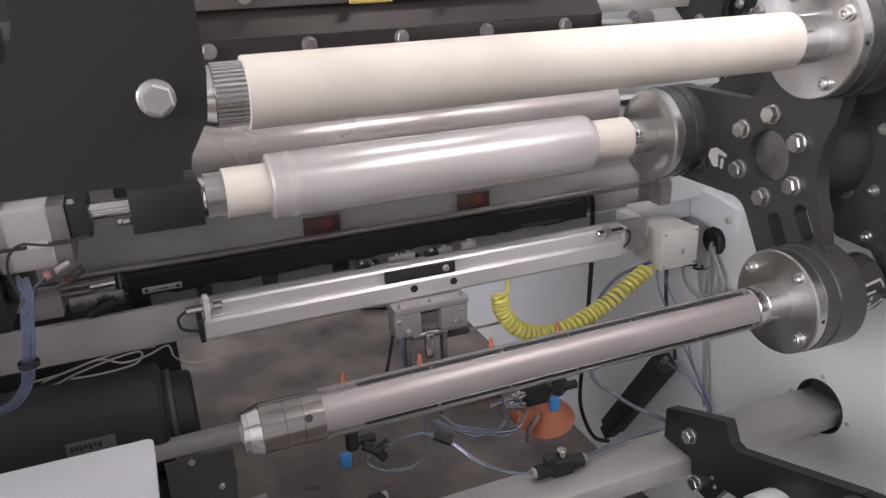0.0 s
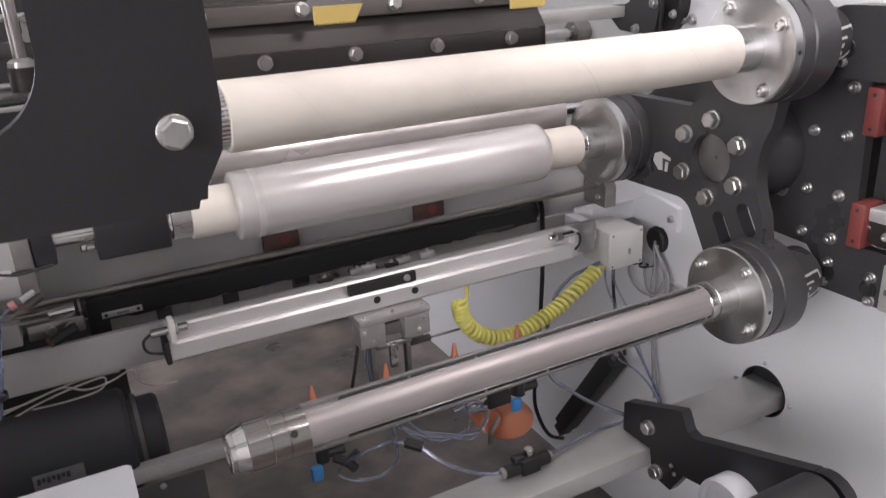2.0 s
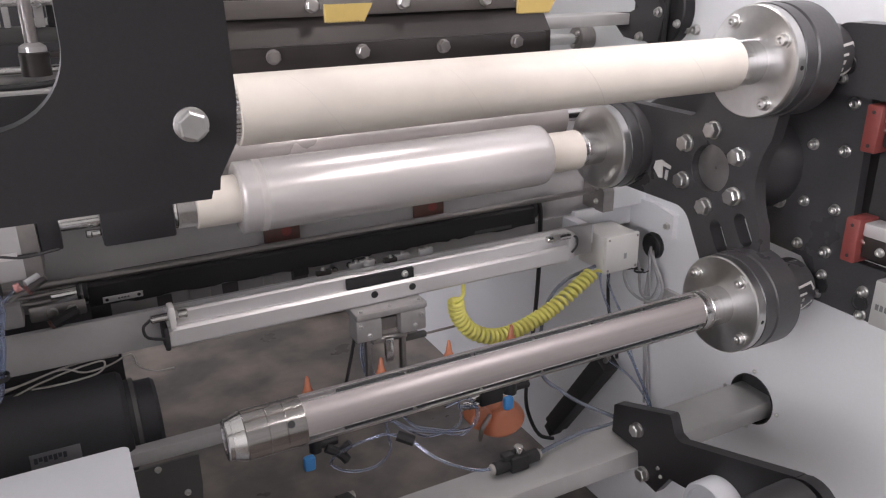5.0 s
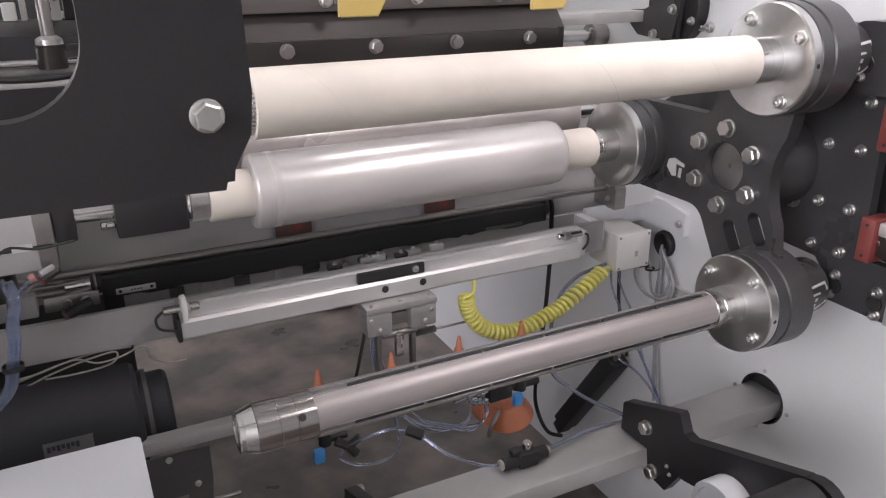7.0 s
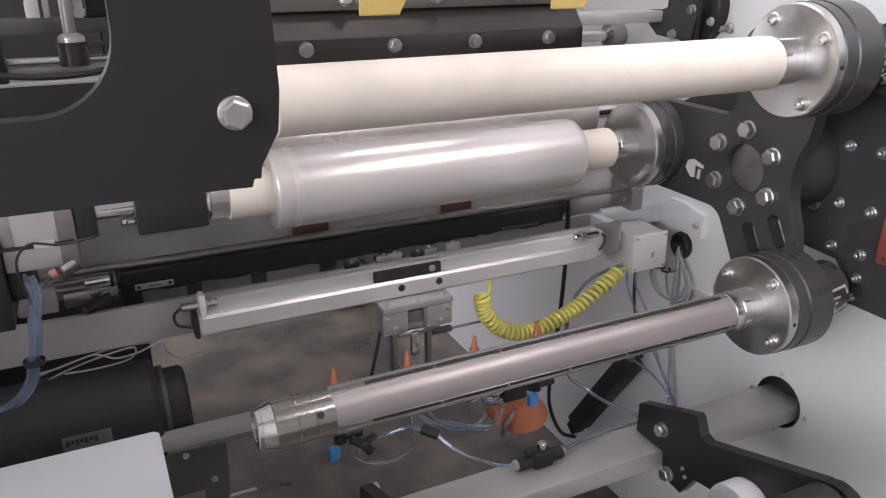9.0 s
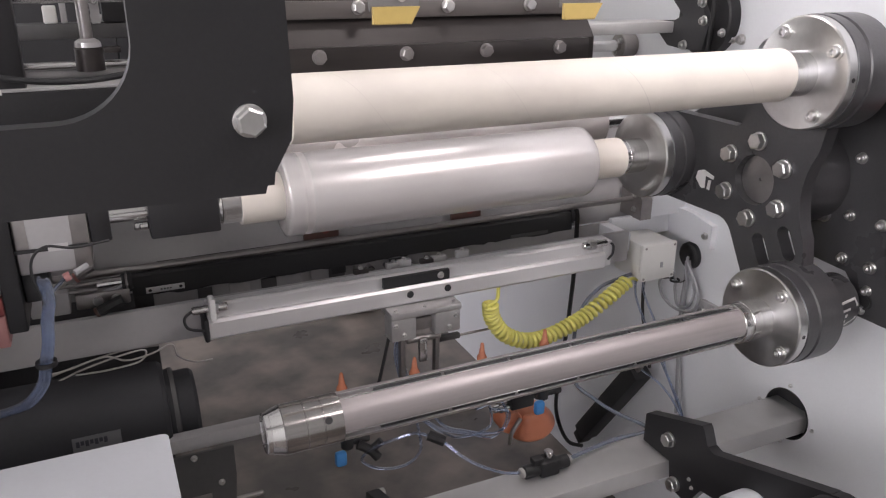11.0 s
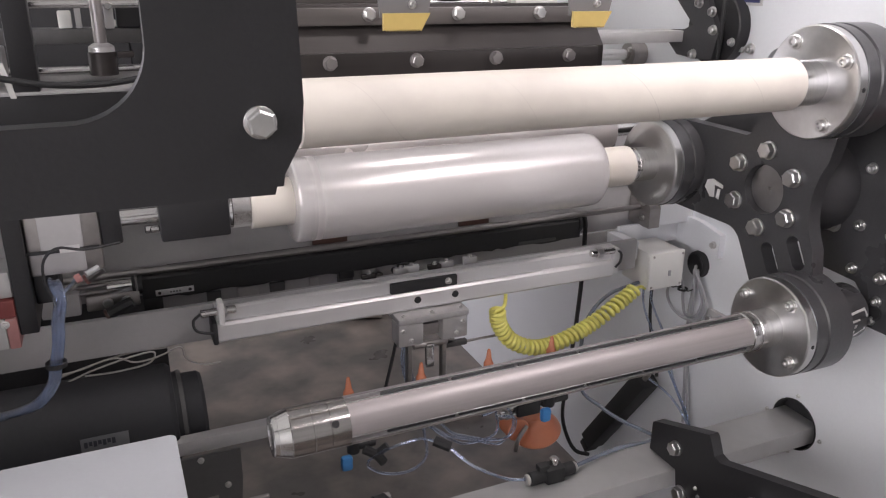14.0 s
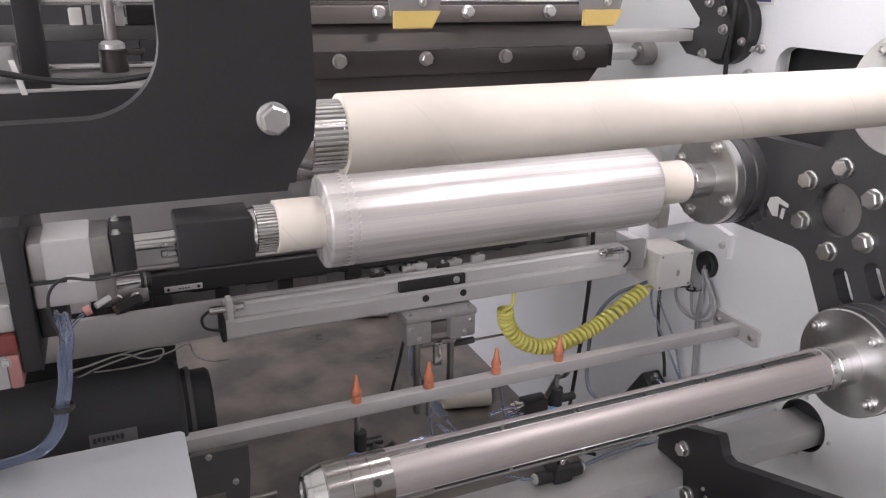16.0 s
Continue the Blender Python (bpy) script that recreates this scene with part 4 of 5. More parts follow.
def nozzles():
    n = thing("nozzle_bar", (-0.8, 0.275, 0.515), "light grey square bar carrying orange air nozzles", "nozzle bar")
    part("bar", box(-1.75, -0.012, 0.262, 0.290, 0.500, 0.530, 0.002), LIGHT_GREY, n)
    part("wall_foot", plate(rounded(0.20, 0.36, 0.49, 0.54, 0.01), [], "x", -0.012, 0.0), LIGHT_GREY, n)
    bolt(n, (-0.012, 0.22, 0.515), "-x", 0.008, "hex")
    bolt(n, (-0.012, 0.34, 0.515), "-x", 0.008, "hex")
    for x in (-1.06, -0.8935, -0.727, -0.5605):
        z = thing("air_nozzle", (x, 0.276, 0.5305), "orange plastic air nozzle on the bar", "air nozzle", "air nozzles")
        part("cone", lathe("z", (x, 0.276, 0.5305), [(0, 0), (0, 0.0115), (0.012, 0.0115), (0.015, 0.009), (0.02, 0.0115), (0.028, 0.0115), (0.036, 0.0075), (0.062, 0.0036), (0.064, 0.002), (0.064, 0)], 20), ORANGE, z)
        part("stem", rod("z", (x, 0.276, 0.5305), 0.006, -0.075, -0.031), DULL_STEEL, z)
    for x in (-1.055, -0.56):
        v = thing("tap_valve", (x, 0.27, 0.44), "black air valve with a blue plastic tap", "air valve", "air valves")
        part("body", rod("z", (x, 0.272, 0.43), 0.014, -0.02, 0.028), RUBBER, v)
        part("outlet", rod("x", (x, 0.272, 0.425), 0.010, 0.0, 0.05), RUBBER, v)
        b = box(x - 0.035, x - 0.009, 0.240, 0.258, 0.385, 0.420, 0.007)
        part("tap", b, BLUE, v, "blue plastic tap")


def lower():
    """Square beam with swing arms and their roller; shelf; motor."""
    q = thing("square_beam", (-0.7, 0.033, 0.36), "galvanised square steel beam through the side frame", "machine beam")
    part("tube", box(-1.9, 0.031, -0.015, 0.092, 0.328, 0.375, 0.004), GALV, q)
    for dx, first in ((0.0, True), (-0.67, False)):
        a = thing("swing_arm", (-0.395 + dx, -0.05, 0.42), "black steel swing arm bolted to the square beam", "swing arm", "swing arms")
        prof = [(0.068, 0.400), (0.068, 0.447), (0.062, 0.453), (-0.100, 0.517), (-0.106, 0.512), (-0.122, 0.479), (-0.14, 0.474), (-0.40, 0.565)]
        prof += ring(-0.425, 0.520, 0.050, 10, 60, 250)
        prof += [(-0.20, 0.385), (-0.12, 0.370), (-0.085, 0.312), (-0.030, 0.318), (-0.020, 0.378), (0.068, 0.378)]
        part("plate", plate(prof, [], "x", -0.412 + dx, -0.388 + dx), BLACK, a)
        bolt(a, (-0.412 + dx, -0.015, 0.431), "-x", 0.0150, "hex")
        bolt(a, (-0.412 + dx, -0.045, 0.335), "-x", 0.0150, "hex")
        bolt(a, (-0.388 + dx, 0.060, 0.440), "+x", 0.0110, "hex")
        for yy, zz in ((-0.085, 0.375), (-0.095, 0.36)):
            bolt(a, (-0.412 + dx, yy, zz), "-x", 0.0035, "cap", "screw")
    r = thing("press_roller", (-0.7, -0.425, 0.52), "black rubber-covered press roller between swing arms", "roller")
    part("cover", rod("x", (0, -0.425, 0.525), 0.050, -1.045, -0.425, n=40), RUBBER, r)
    part("journal", rod("x", (0, -0.425, 0.520), 0.015, -1.058, -0.413), CHROME, r)
    w = thing("guide_pulley", (-0.45, -0.262, 0.405), "white plastic guide pulley on the swing arm", "pulley")
    # Grey SHEET instead of white plastic stands in for shadow on the pulley.
    part("rim", lathe("x", (0, -0.262, 0.405), [(-0.4125, 0), (-0.4125, 0.060), (-0.455, 0.060), (-0.460, 0.057), (-0.460, 0.048), (-0.454, 0.046), (-0.454, 0.022), (-0.458, 0.020), (-0.458, 0)], 40), SHEET, w)
    s = thing("side_shelf", (-1.65, -0.1, 0.68), "flat white enamelled sheet-metal cover", "cover panel")
    part("top", plate(rounded(-2.0, -1.419, -0.45, 0.044, 0.012), [], "z", 0.672, 0.690), SHEET, s)
    part("skirt", plate(rounded(-1.99, -1.426, -0.44, 0.037, 0.010), [], "z", FLOOR_Z, 0.671), SHEET, s)
    m = thing("drive_motor", (-1.5, 0.36, 0.5), "black cylindrical drive motor with a rating plate", "motor")
    part("housing", lathe("x", (0, 0.38, 0.53), [(-1.80, 0), (-1.80, 0.107), (-1.412, 0.107), (-1.4035, 0.100), (-1.402, 0.086), (-1.384, 0.086), (-1.383, 0.080), (-1.352, 0.080), (-1.345, 0.074), (-1.345, 0)], 56), MATTE, m)
    part("band", lathe("x", (0, 0.38, 0.53), [(-1.393, 0.0855), (-1.393, 0.0885), (-1.385, 0.0885), (-1.385, 0.0855)], 56), DARK_PLATE, m)
    part("foot", box(-1.75, -1.40, 0.30, 0.46, FLOOR_Z, 0.43, 0.004), BLACK_STEEL, m)


def hose(name, points, r, material_, label, category, group="", per=8):
    return solo(name, tube(points, r, 8, None, per), material_, points[0], label, category, group)


def helix(points, r, coil, turns, n=8):
    """A coiled hose along a curve."""
    path = spline(points, 24)
    out, side = [], None
    total = len(path) - 1
    steps = turns * 12
    b = bmesh.new()
    rings = []
    prev = None
    centres = []
    for k in range(steps + 1):
        s = k / steps * total
        i = min(int(s), total - 1)
        p = path[i].lerp(path[i + 1], s - i)
        d_ = (path[i + 1] - path[i]).normalized()
        if side is None:
            side = d_.orthogonal().normalized()
        side = (side - d_ * side.dot(d_)).normalized()
        up = d_.cross(side)
        a = 2 * math.pi * turns * k / steps
        centres.append(p + (side * math.cos(a) + up * math.sin(a)) * coil)
    for k, p in enumerate(centres):
        d_ = (centres[min(k + 1, steps)] - centres[max(k - 1, 0)]).normalized()
        if prev is None:
            prev = d_.orthogonal().normalized()
        prev = (prev - d_ * prev.dot(d_)).normalized()
        up = d_.cross(prev)
        rings.append([b.verts.new(p + (prev * math.cos(2 * math.pi * j / n) + up * math.sin(2 * math.pi * j / n)) * r) for j in range(n)])
    for p, q in zip(rings, rings[1:]):
        for j in range(n):
            b.faces.new((p[j], p[(j + 1) % n], q[(j + 1) % n], q[j]))
    b.faces.new(rings[0]), b.faces.new(rings[-1])
    return b


def air_lines():
    c = thing("coiled_hose", (-0.64, 0.36, 0.66), "bright yellow coiled air hose hanging below the cylinder", "air hose")
    pts = [(-0.664, 0.36, 0.645), (-0.657, 0.36, 0.606), (-0.622, 0.36, 0.556), (-0.560, 0.362, 0.524), (-0.493, 0.367, 0.520), (-0.426, 0.372, 0.534), (-0.367, 0.378, 0.553), (-0.298, 0.385, 0.586), (-0.237, 0.395, 0.615)]
    part("coil", helix(pts, 0.0058, 0.0155, 36), YELLOW, c)
    part("end", tube([(-0.676, 0.36, 0.640), (-0.660, 0.355, 0.648), (-0.645, 0.36, 0.655), (-0.643, 0.36, 0.690)], 0.0045), YELLOW, c)
    part("end", tube([(-0.240, 0.395, 0.615), (-0.215, 0.40, 0.618), (-0.19, 0.41, 0.606)], 0.0045), YELLOW, c)
    t = hose("signal_cable", [(-0.352, 0.515, 0.79), (-0.335, 0.52, 0.80), (-0.315, 0.53, 0.775), (-0.305, 0.54, 0.72), (-0.29, 0.56, 0.60), (-0.27, 0.60, 0.42), (-0.23, 0.68, 0.20), (-0.17, 0.78, 0.00),
                              (-0.14, 0.79, -0.10), (-0.12, 0.76, -0.15), (-0.10, 0.71, -0.14)], 0.0065, RUBBER, "black cable hanging from the static bar", "cable")
    hose("signal_cable", [(-0.06, 0.52, 0.63), (-0.055, 0.54, 0.55), (-0.05, 0.535, 0.42), (-0.045, 0.50, 0.33), (-0.05, 0.48, 0.27)], 0.005, RUBBER, "black cable clipped on the white frame", "cable")
    can = thing("power_supply", (-0.05, 0.6, 0.05), "slanted black power supply box on the white frame", "power supply")
    p0, p1 = Vector((-0.055, 0.515, 0.245)), Vector((-0.055, 0.785, -0.165))
    d_ = (p1 - p0).normalized()
    m = Matrix.Translation((p0 + p1) / 2) @ d_.to_track_quat("Z", "X").to_matrix().to_4x4()
    ln = (p1 - p0).length
    b = box(-0.030, 0.030, -0.032, 0.032, -ln / 2, ln / 2 - 0.05, 0.006)
    bmesh.ops.transform(b, matrix=m, verts=b.verts)
    part("case", b, RUBBER, can)
    b = box(-0.022, 0.022, -0.020, 0.030, ln / 2 - 0.049, ln / 2, 0.005)
    bmesh.ops.transform(b, matrix=m, verts=b.verts)
    part("tail", b, RUBBER, can)
    b = rod("z", (0, -0.01, 0), 0.008, -ln / 2 - 0.03, -ln / 2)
    bmesh.ops.transform(b, matrix=m, verts=b.verts)
    part("plug", b, DULL_STEEL, can)
    gr = thing("cable_grommet", (0.0, 0.420, 0.645), "black rubber cable grommet in the white frame", "grommet")
    part("ring", lathe("x", (0, 0.420, 0.645), [(0.0, 0.0), (-0.006, 0.012), (-0.012, 0.024), (-0.016, 0.030), (-0.012, 0.036), (0.0, 0.038)], 32), RUBBER, gr)
    for x, y, z in ((-0.045, 0.425, 0.575), (-0.045, 0.47, 0.570)):
        tie = thing("cable_tie", (x, y, z), "small black plastic cable tie with a cut tail", "cable tie", "cable ties")
        part("band", lathe("z", (x, y, z), [(-0.003, 0.012), (0.003, 0.012), (0.003, 0.014), (-0.003, 0.014), (-0.003, 0.012)], 16), RUBBER, tie)
        part("tail", tube([(x, y - 0.013, z), (x - 0.006, y - 0.030, z + 0.006), (x - 0.004, y - 0.044, z + 0.016)], 0.0016, 6), RUBBER, tie)
    grey = [
        [(-0.012, 0.420, 0.640), (-0.03, 0.3973, 0.6294), (-0.03, 0.349, 0.5675), (-0.03, 0.3465, 0.524), (-0.03, 0.3744, 0.497), (-0.03, 0.4286, 0.4844), (-0.03, 0.478, 0.498), (-0.035, 0.4956, 0.534), (-0.045, 0.475, 0.575), (-0.055, 0.455, 0.62)],
        [(-0.012, 0.412, 0.632), (-0.028, 0.382, 0.600), (-0.025, 0.366, 0.555), (-0.025, 0.385, 0.505), (-0.025, 0.425, 0.497), (-0.03, 0.436, 0.540), (-0.04, 0.430, 0.580), (-0.055, 0.445, 0.63)],
        [(-0.012, 0.424, 0.628), (-0.024, 0.405, 0.585), (-0.022, 0.402, 0.52), (-0.02, 0.400, 0.44), (-0.02, 0.392, 0.33), (-0.02, 0.372, 0.22), (-0.02, 0.355, 0.12)],
        [(-0.012, 0.416, 0.626), (-0.020, 0.412, 0.57), (-0.018, 0.418, 0.50), (-0.016, 0.414, 0.42), (-0.016, 0.402, 0.30), (-0.016, 0.385, 0.16)],
    ]
    for g in grey:
        hose("control_cable", g, 0.0042, GREY_CABLE, "grey control cable looped on the white frame", "cable", "control cables")
    clear = [
        [(-0.13, 0.46, 0.6105), (-0.10, 0.48, 0.52), (-0.05, 0.46, 0.40), (-0.03, 0.43, 0.28), (-0.03, 0.35, 0.19), (-0.04, 0.31, 0.10)],
        [(-0.15, 0.46, 0.6105), (-0.11, 0.50, 0.50), (-0.06, 0.46, 0.36), (-0.04, 0.40, 0.26), (-0.03, 0.34, 0.17), (-0.03, 0.30, 0.06)],
        [(-0.08, 0.48, 0.27), (-0.05, 0.42, 0.24), (-0.04, 0.36, 0.20), (-0.03, 0.32, 0.14)],
        [(-0.735, 0.06, 0.391), (-0.78, 0.075, 0.396), (-0.84, 0.11, 0.42), (-0.88, 0.16, 0.45)],
        [(-0.905, 0.175, 0.46), (-0.93, 0.20, 0.455), (-1.00, 0.235, 0.42), (-1.03, 0.25, 0.385), (-0.99, 0.25, 0.35), (-0.93, 0.245, 0.345), (-0.895, 0.24, 0.38), (-0.90, 0.245, 0.45), (-0.895, 0.25, 0.50)],
        [(-0.84, 0.30, 0.42), (-0.80, 0.31, 0.37), (-0.74, 0.33, 0.33), (-0.68, 0.34, 0.30), (-0.62, 0.35, 0.29), (-0.60, 0.36, 0.33), (-0.66, 0.35, 0.36)],
        [(-0.86, 0.30, 0.41), (-0.80, 0.32, 0.355), (-0.72, 0.34, 0.31), (-0.65, 0.35, 0.275), (-0.60, 0.37, 0.30), (-0.62, 0.37, 0.36), (-0.70, 0.35, 0.37)],
        [(-0.87, 0.29, 0.42), (-0.82, 0.30, 0.37), (-0.75, 0.33, 0.315), (-0.66, 0.35, 0.31), (-0.66, 0.36, 0.38), (-0.68, 0.35, 0.47)],
    ]
    for g in clear:
        hose("air_tube", g, 0.0034, TUBE, "thin clear bluish plastic air tube", "air tube", "air tubes")
    hose("supply_hose", [(-0.205, 0.42, 0.622), (-0.26, 0.42, 0.612), (-0.30, 0.42, 0.601), (-0.347, 0.42, 0.5626), (-0.385, 0.40, 0.51), (-0.438, 0.32, 0.412), (-0.398, 0.28, 0.363), (-0.370, 0.22, 0.348), (-0.335, 0.15, 0.342),
                         (-0.372, 0.12, 0.352), (-0.472, 0.09, 0.383), (-0.56, 0.075, 0.388), (-0.622, 0.061, 0.391)], 0.0048, DARK_HOSE, "smoky grey air hose running to the valve", "air hose")
    for k in range(4):
        o = 0.006 * k
        hose("air_tube", [(-0.90 + o, 0.36, 0.61), (-0.905 + o, 0.365, 0.56), (-0.895 + o, 0.36, 0.50), (-0.87 + o, 0.35, 0.45), (-0.84 + o, 0.33, 0.41)], 0.0035, TUBE, "thin clear bluish plastic air tube", "air tube", "air tubes")
    v = thing("inline_valve", (-0.68, 0.03, 0.42), "black plastic in-line air valve on the beam", "air valve")
    part("body", rod("x", (0, 0.03, 0.421), 0.0145, -0.735, -0.625), RUBBER, v)
    part("block", box(-0.70, -0.655, 0.012, 0.048, 0.4055, 0.442, 0.004), RUBBER, v)
    part("knob", rod("z", (-0.675, 0.03, 0.442), 0.010, 0.0, 0.018), CHROME, v, "chromed adjusting knob")
    part("ear", box(-0.715, -0.69, 0.02, 0.04, 0.436, 0.45, 0.003), RUBBER, v)
    for x in (-0.738, -0.622):
        part("ring", rod("x", (0, 0.03, 0.421), 0.0115, x - 0.004, x + 0.004), WHITE_CABLE, v)
    v.location = v.location + Vector((0, 0.030, -0.030))
    e = thing("tube_connector", (-0.89, 0.17, 0.455), "dark plastic push-in tube connector", "tube connector")
    part("body", tube([(-0.875, 0.155, 0.449), (-0.89, 0.165, 0.455), (-0.905, 0.175, 0.461)], 0.012), RUBBER, e)
    e = thing("tube_connector", (-1.01, 0.245, 0.405), "dark plastic push-in tube connector", "tube connector")
    part("body", tube([(-1.035, 0.26, 0.42), (-1.01, 0.25, 0.405), (-0.995, 0.245, 0.385)], 0.011), RUBBER, e)
    part("outlet", tube([(-1.01, 0.25, 0.405), (-0.985, 0.245, 0.425)], 0.009), RUBBER, e)
    # orange cup with its fittings
    o = thing("orange_funnel", (-0.50, 0.47, 0.17), "orange plastic funnel hood below the nozzle bar", "funnel")
    b = lathe("z", (0, 0, 0), [(0.010, 0.0), (0.0, 0.066), (0.002, 0.074), (0.009, 0.077), (0.022, 0.073), (0.058, 0.050), (0.068, 0.042), (0.072, 0.030), (0.073, 0.0)], 40)
    bmesh.ops.transform(b, matrix=pose(-0.478, 0.45, 0.205, 6, -14, 0) @ Matrix.Scale(0.9, 4), verts=b.verts)
    part("hood", b, ORANGE, o)
    part("neck", rod("y", (-0.565, 0.40, 0.262), 0.032, 0.0, 0.05), ORANGE, o)
    fit = part("fitting", box(-0.575, -0.505, 0.39, 0.43, 0.305, 0.350, 0.006), RUBBER, o, "black fitting block")
    part("connector", lathe("x", (0, 0.405, 0.338), [(-0.612, 0), (-0.612, 0.009), (-0.600, 0.009), (-0.599, 0.012), (-0.588, 0.012), (-0.587, 0.008), (-0.575, 0.008)], 16), CHROME, fit)
    part("connector", lathe("x", (0, 0.405, 0.314), [(-0.618, 0), (-0.618, 0.010), (-0.604, 0.010), (-0.603, 0.013), (-0.590, 0.013), (-0.589, 0.008), (-0.575, 0.008)], 16), CHROME, o)
    part("knob", lathe("x", (0, 0.41, 0.335), [(-0.505, 0), (-0.505, 0.012), (-0.495, 0.012), (-0.493, 0.022), (-0.470, 0.024), (-0.455, 0.018), (-0.455, 0)], 9), RUBBER, o, "black knurled knob")
    part("hanger", tube([(-0.51, 0.41, 0.325), (-0.51, 0.36, 0.42), (-0.52, 0.30, 0.47), (-0.52, 0.285, 0.501)], 0.006), DULL_STEEL, o)
    part("pipe", tube([(-0.54, 0.40, 0.27), (-0.57, 0.39, 0.24), (-0.57, 0.40, 0.20)], 0.006), DULL_STEEL, o)


def left_end():
    """Cables, sensor bracket and rods at the operator end."""
    for z in ([(-1.62, 0.40, 0.650), (-1.57, 0.40, 0.655), (-1.505, 0.40, 0.6685), (-1.465, 0.40, 0.652), (-1.42, 0.40, 0.656), (-1.378, 0.40, 0.669), (-1.368, 0.40, 0.640), (-1.335, 0.40, 0.620), (-1.30, 0.40, 0.618)],
              [(-1.60, 0.40, 0.630), (-1.55, 0.40, 0.648), (-1.48, 0.40, 0.664), (-1.43, 0.40, 0.668), (-1.44, 0.40, 0.645), (-1.50, 0.40, 0.638), (-1.56, 0.40, 0.64)],
              [(-1.61, 0.41, 0.640), (-1.54, 0.41, 0.658), (-1.47, 0.41, 0.670), (-1.40, 0.41, 0.668)]):
        hose("white_cable", z, 0.0020, WHITE_CABLE, "thin white cable hanging under the cross bar", "cable", "white cables")
    s = thing("hanger_bracket", (-1.34, 0.255, 0.5), "dark steel hanger bracket with screws and a rod", "bracket")
    part("plate", plate([(-1.42, 0.4985), (-1.295, 0.4985), (-1.295, 0.43), (-1.302, 0.35), (-1.312, 0.34), (-1.338, 0.34), (-1.346, 0.35), (-1.346, 0.40), (-1.42, 0.40)], [], "y", 0.250, 0.256), DARK_PLATE, s)
    part("rod", rod("x", (0, 0.262, 0.36), 0.005, -1.75, -1.243), DULL_STEEL, s)
    for x, z in ((-1.325, 0.42), (-1.322, 0.362), (-1.372, 0.49)):
        bolt(s, (x, 0.250, z), "-y", 0.005, "cap", "screw")
    lab = thing("rating_plate", (-1.54, 0.268, 0.55), "small grey rating plate on the motor", "label")
    m = Matrix.Translation((-1.536, 0.38, 0.53)) @ Matrix.Rotation(radians(-14), 4, "X") @ Matrix.Translation((0, -0.1082, 0.0))
    b = box(-0.042, 0.042, -0.0008, 0.0008, -0.017, 0.017, 0.0003)
    bmesh.ops.transform(b, matrix=m, verts=b.verts)
    part("plate", b, PLATE_GREY, lab)
    for k in range(7):
        b = box(-0.036 + 0.008 * k, -0.030 + 0.008 * k, -0.0018, -0.0009, 0.002 if k % 2 else -0.001, 0.010, 0)
        bmesh.ops.transform(b, matrix=m, verts=b.verts)
        part("print_bar", b, INK, lab)
    # connectors on the clamp block of the sensor rail
    f = thing("push_fitting", (-1.47, 0.42, 0.765), "dark push-in fitting with an orange ring", "fitting")
    part("body", tube([(-1.50, 0.42, 0.757), (-1.47, 0.42, 0.77), (-1.455, 0.42, 0.775)], 0.012), RUBBER, f)
    part("ring", tube([(-1.505, 0.42, 0.7535), (-1.500, 0.42, 0.756)], 0.0125, 12), BROWN, f)
    v = thing("sensor_block", (-1.47, 0.46, 0.77), "dark metal sensor mount with bright clamps", "sensor mount")
    part("block", box(-1.54, -1.44, 0.45, 0.50, 0.7525, 0.785, 0.004), DULL_STEEL, v)
    part("clamp", rod("x", (0, 0.47, 0.795), 0.012, -1.50, -1.445), CHROME, v)
    part("guide_rod", rod("x", (0, 0.465, 0.802), 0.0045, -1.60, -1.446), DULL_STEEL, v)
    part("guide_rod", rod("x", (0, 0.465, 0.788), 0.0045, -1.60, -1.446), DULL_STEEL, v)
    part("gland", rod("x", (0, 0.465, 0.795), 0.017, -1.452, -1.432), RUBBER, v, "black cable gland")
    part("gland_nut", rod("x", (0, 0.465, 0.795), 0.021, -1.446, -1.441, n=6), DULL_STEEL, v)
    part("elbow", tube([(-1.515, 0.462, 0.760), (-1.49, 0.458, 0.780), (-1.462, 0.460, 0.786), (-1.450, 0.462, 0.793)], 0.005), GREY_CABLE, v)
    part("port", rod("y", (-1.50, 0.444, 0.768), 0.010, 0.0, 0.008), ZINC, v)
    part("port", rod("y", (-1.465, 0.444, 0.768), 0.010, 0.0, 0.008), ZINC, v)
    c = thing("tube_fitting", (-1.525, 0.46, 0.82), "dull steel tube fitting with a pale hose", "fitting")
    part("body", tube([(-1.500, 0.462, 0.838), (-1.515, 0.462, 0.830), (-1.531, 0.462, 0.820)], 0.009), DULL_STEEL, c)
    part("ring", tube([(-1.530, 0.462, 0.8205), (-1.535, 0.462, 0.818)], 0.011, 12), PINK, c)
    part("tail", tube([(-1.534, 0.462, 0.818), (-1.555, 0.462, 0.808), (-1.575, 0.462, 0.790), (-1.585, 0.462, 0.770)], 0.0035), WHITE_CABLE, c)
    # row of small clamps standing on the flat bar behind the cylinder
    for k, x in enumerate((-0.965, -0.888, -0.862, -0.805, -0.775, -0.715)):
        g = thing("sensor_clamp", (x, 0.43, 0.752), "small grey metal clamp on the cross bar", "clamp", "sensor clamps")
        part("base", box(x - 0.017, x + 0.017, 0.4065, 0.4185, 0.7525, 0.764 + 0.003 * (k % 3), 0.002), (BLACK_STEEL, GUNMETAL, GALV)[k % 3], g)
        bolt(g, (x, 0.4125, 0.764 + 0.003 * (k % 3)), "+z", 0.0045, "cap", "screw")
    part("cover", box(-1.62, -1.55, 0.44, 0.50, 0.7525, 0.80, 0.004), LIGHT_GREY, v)


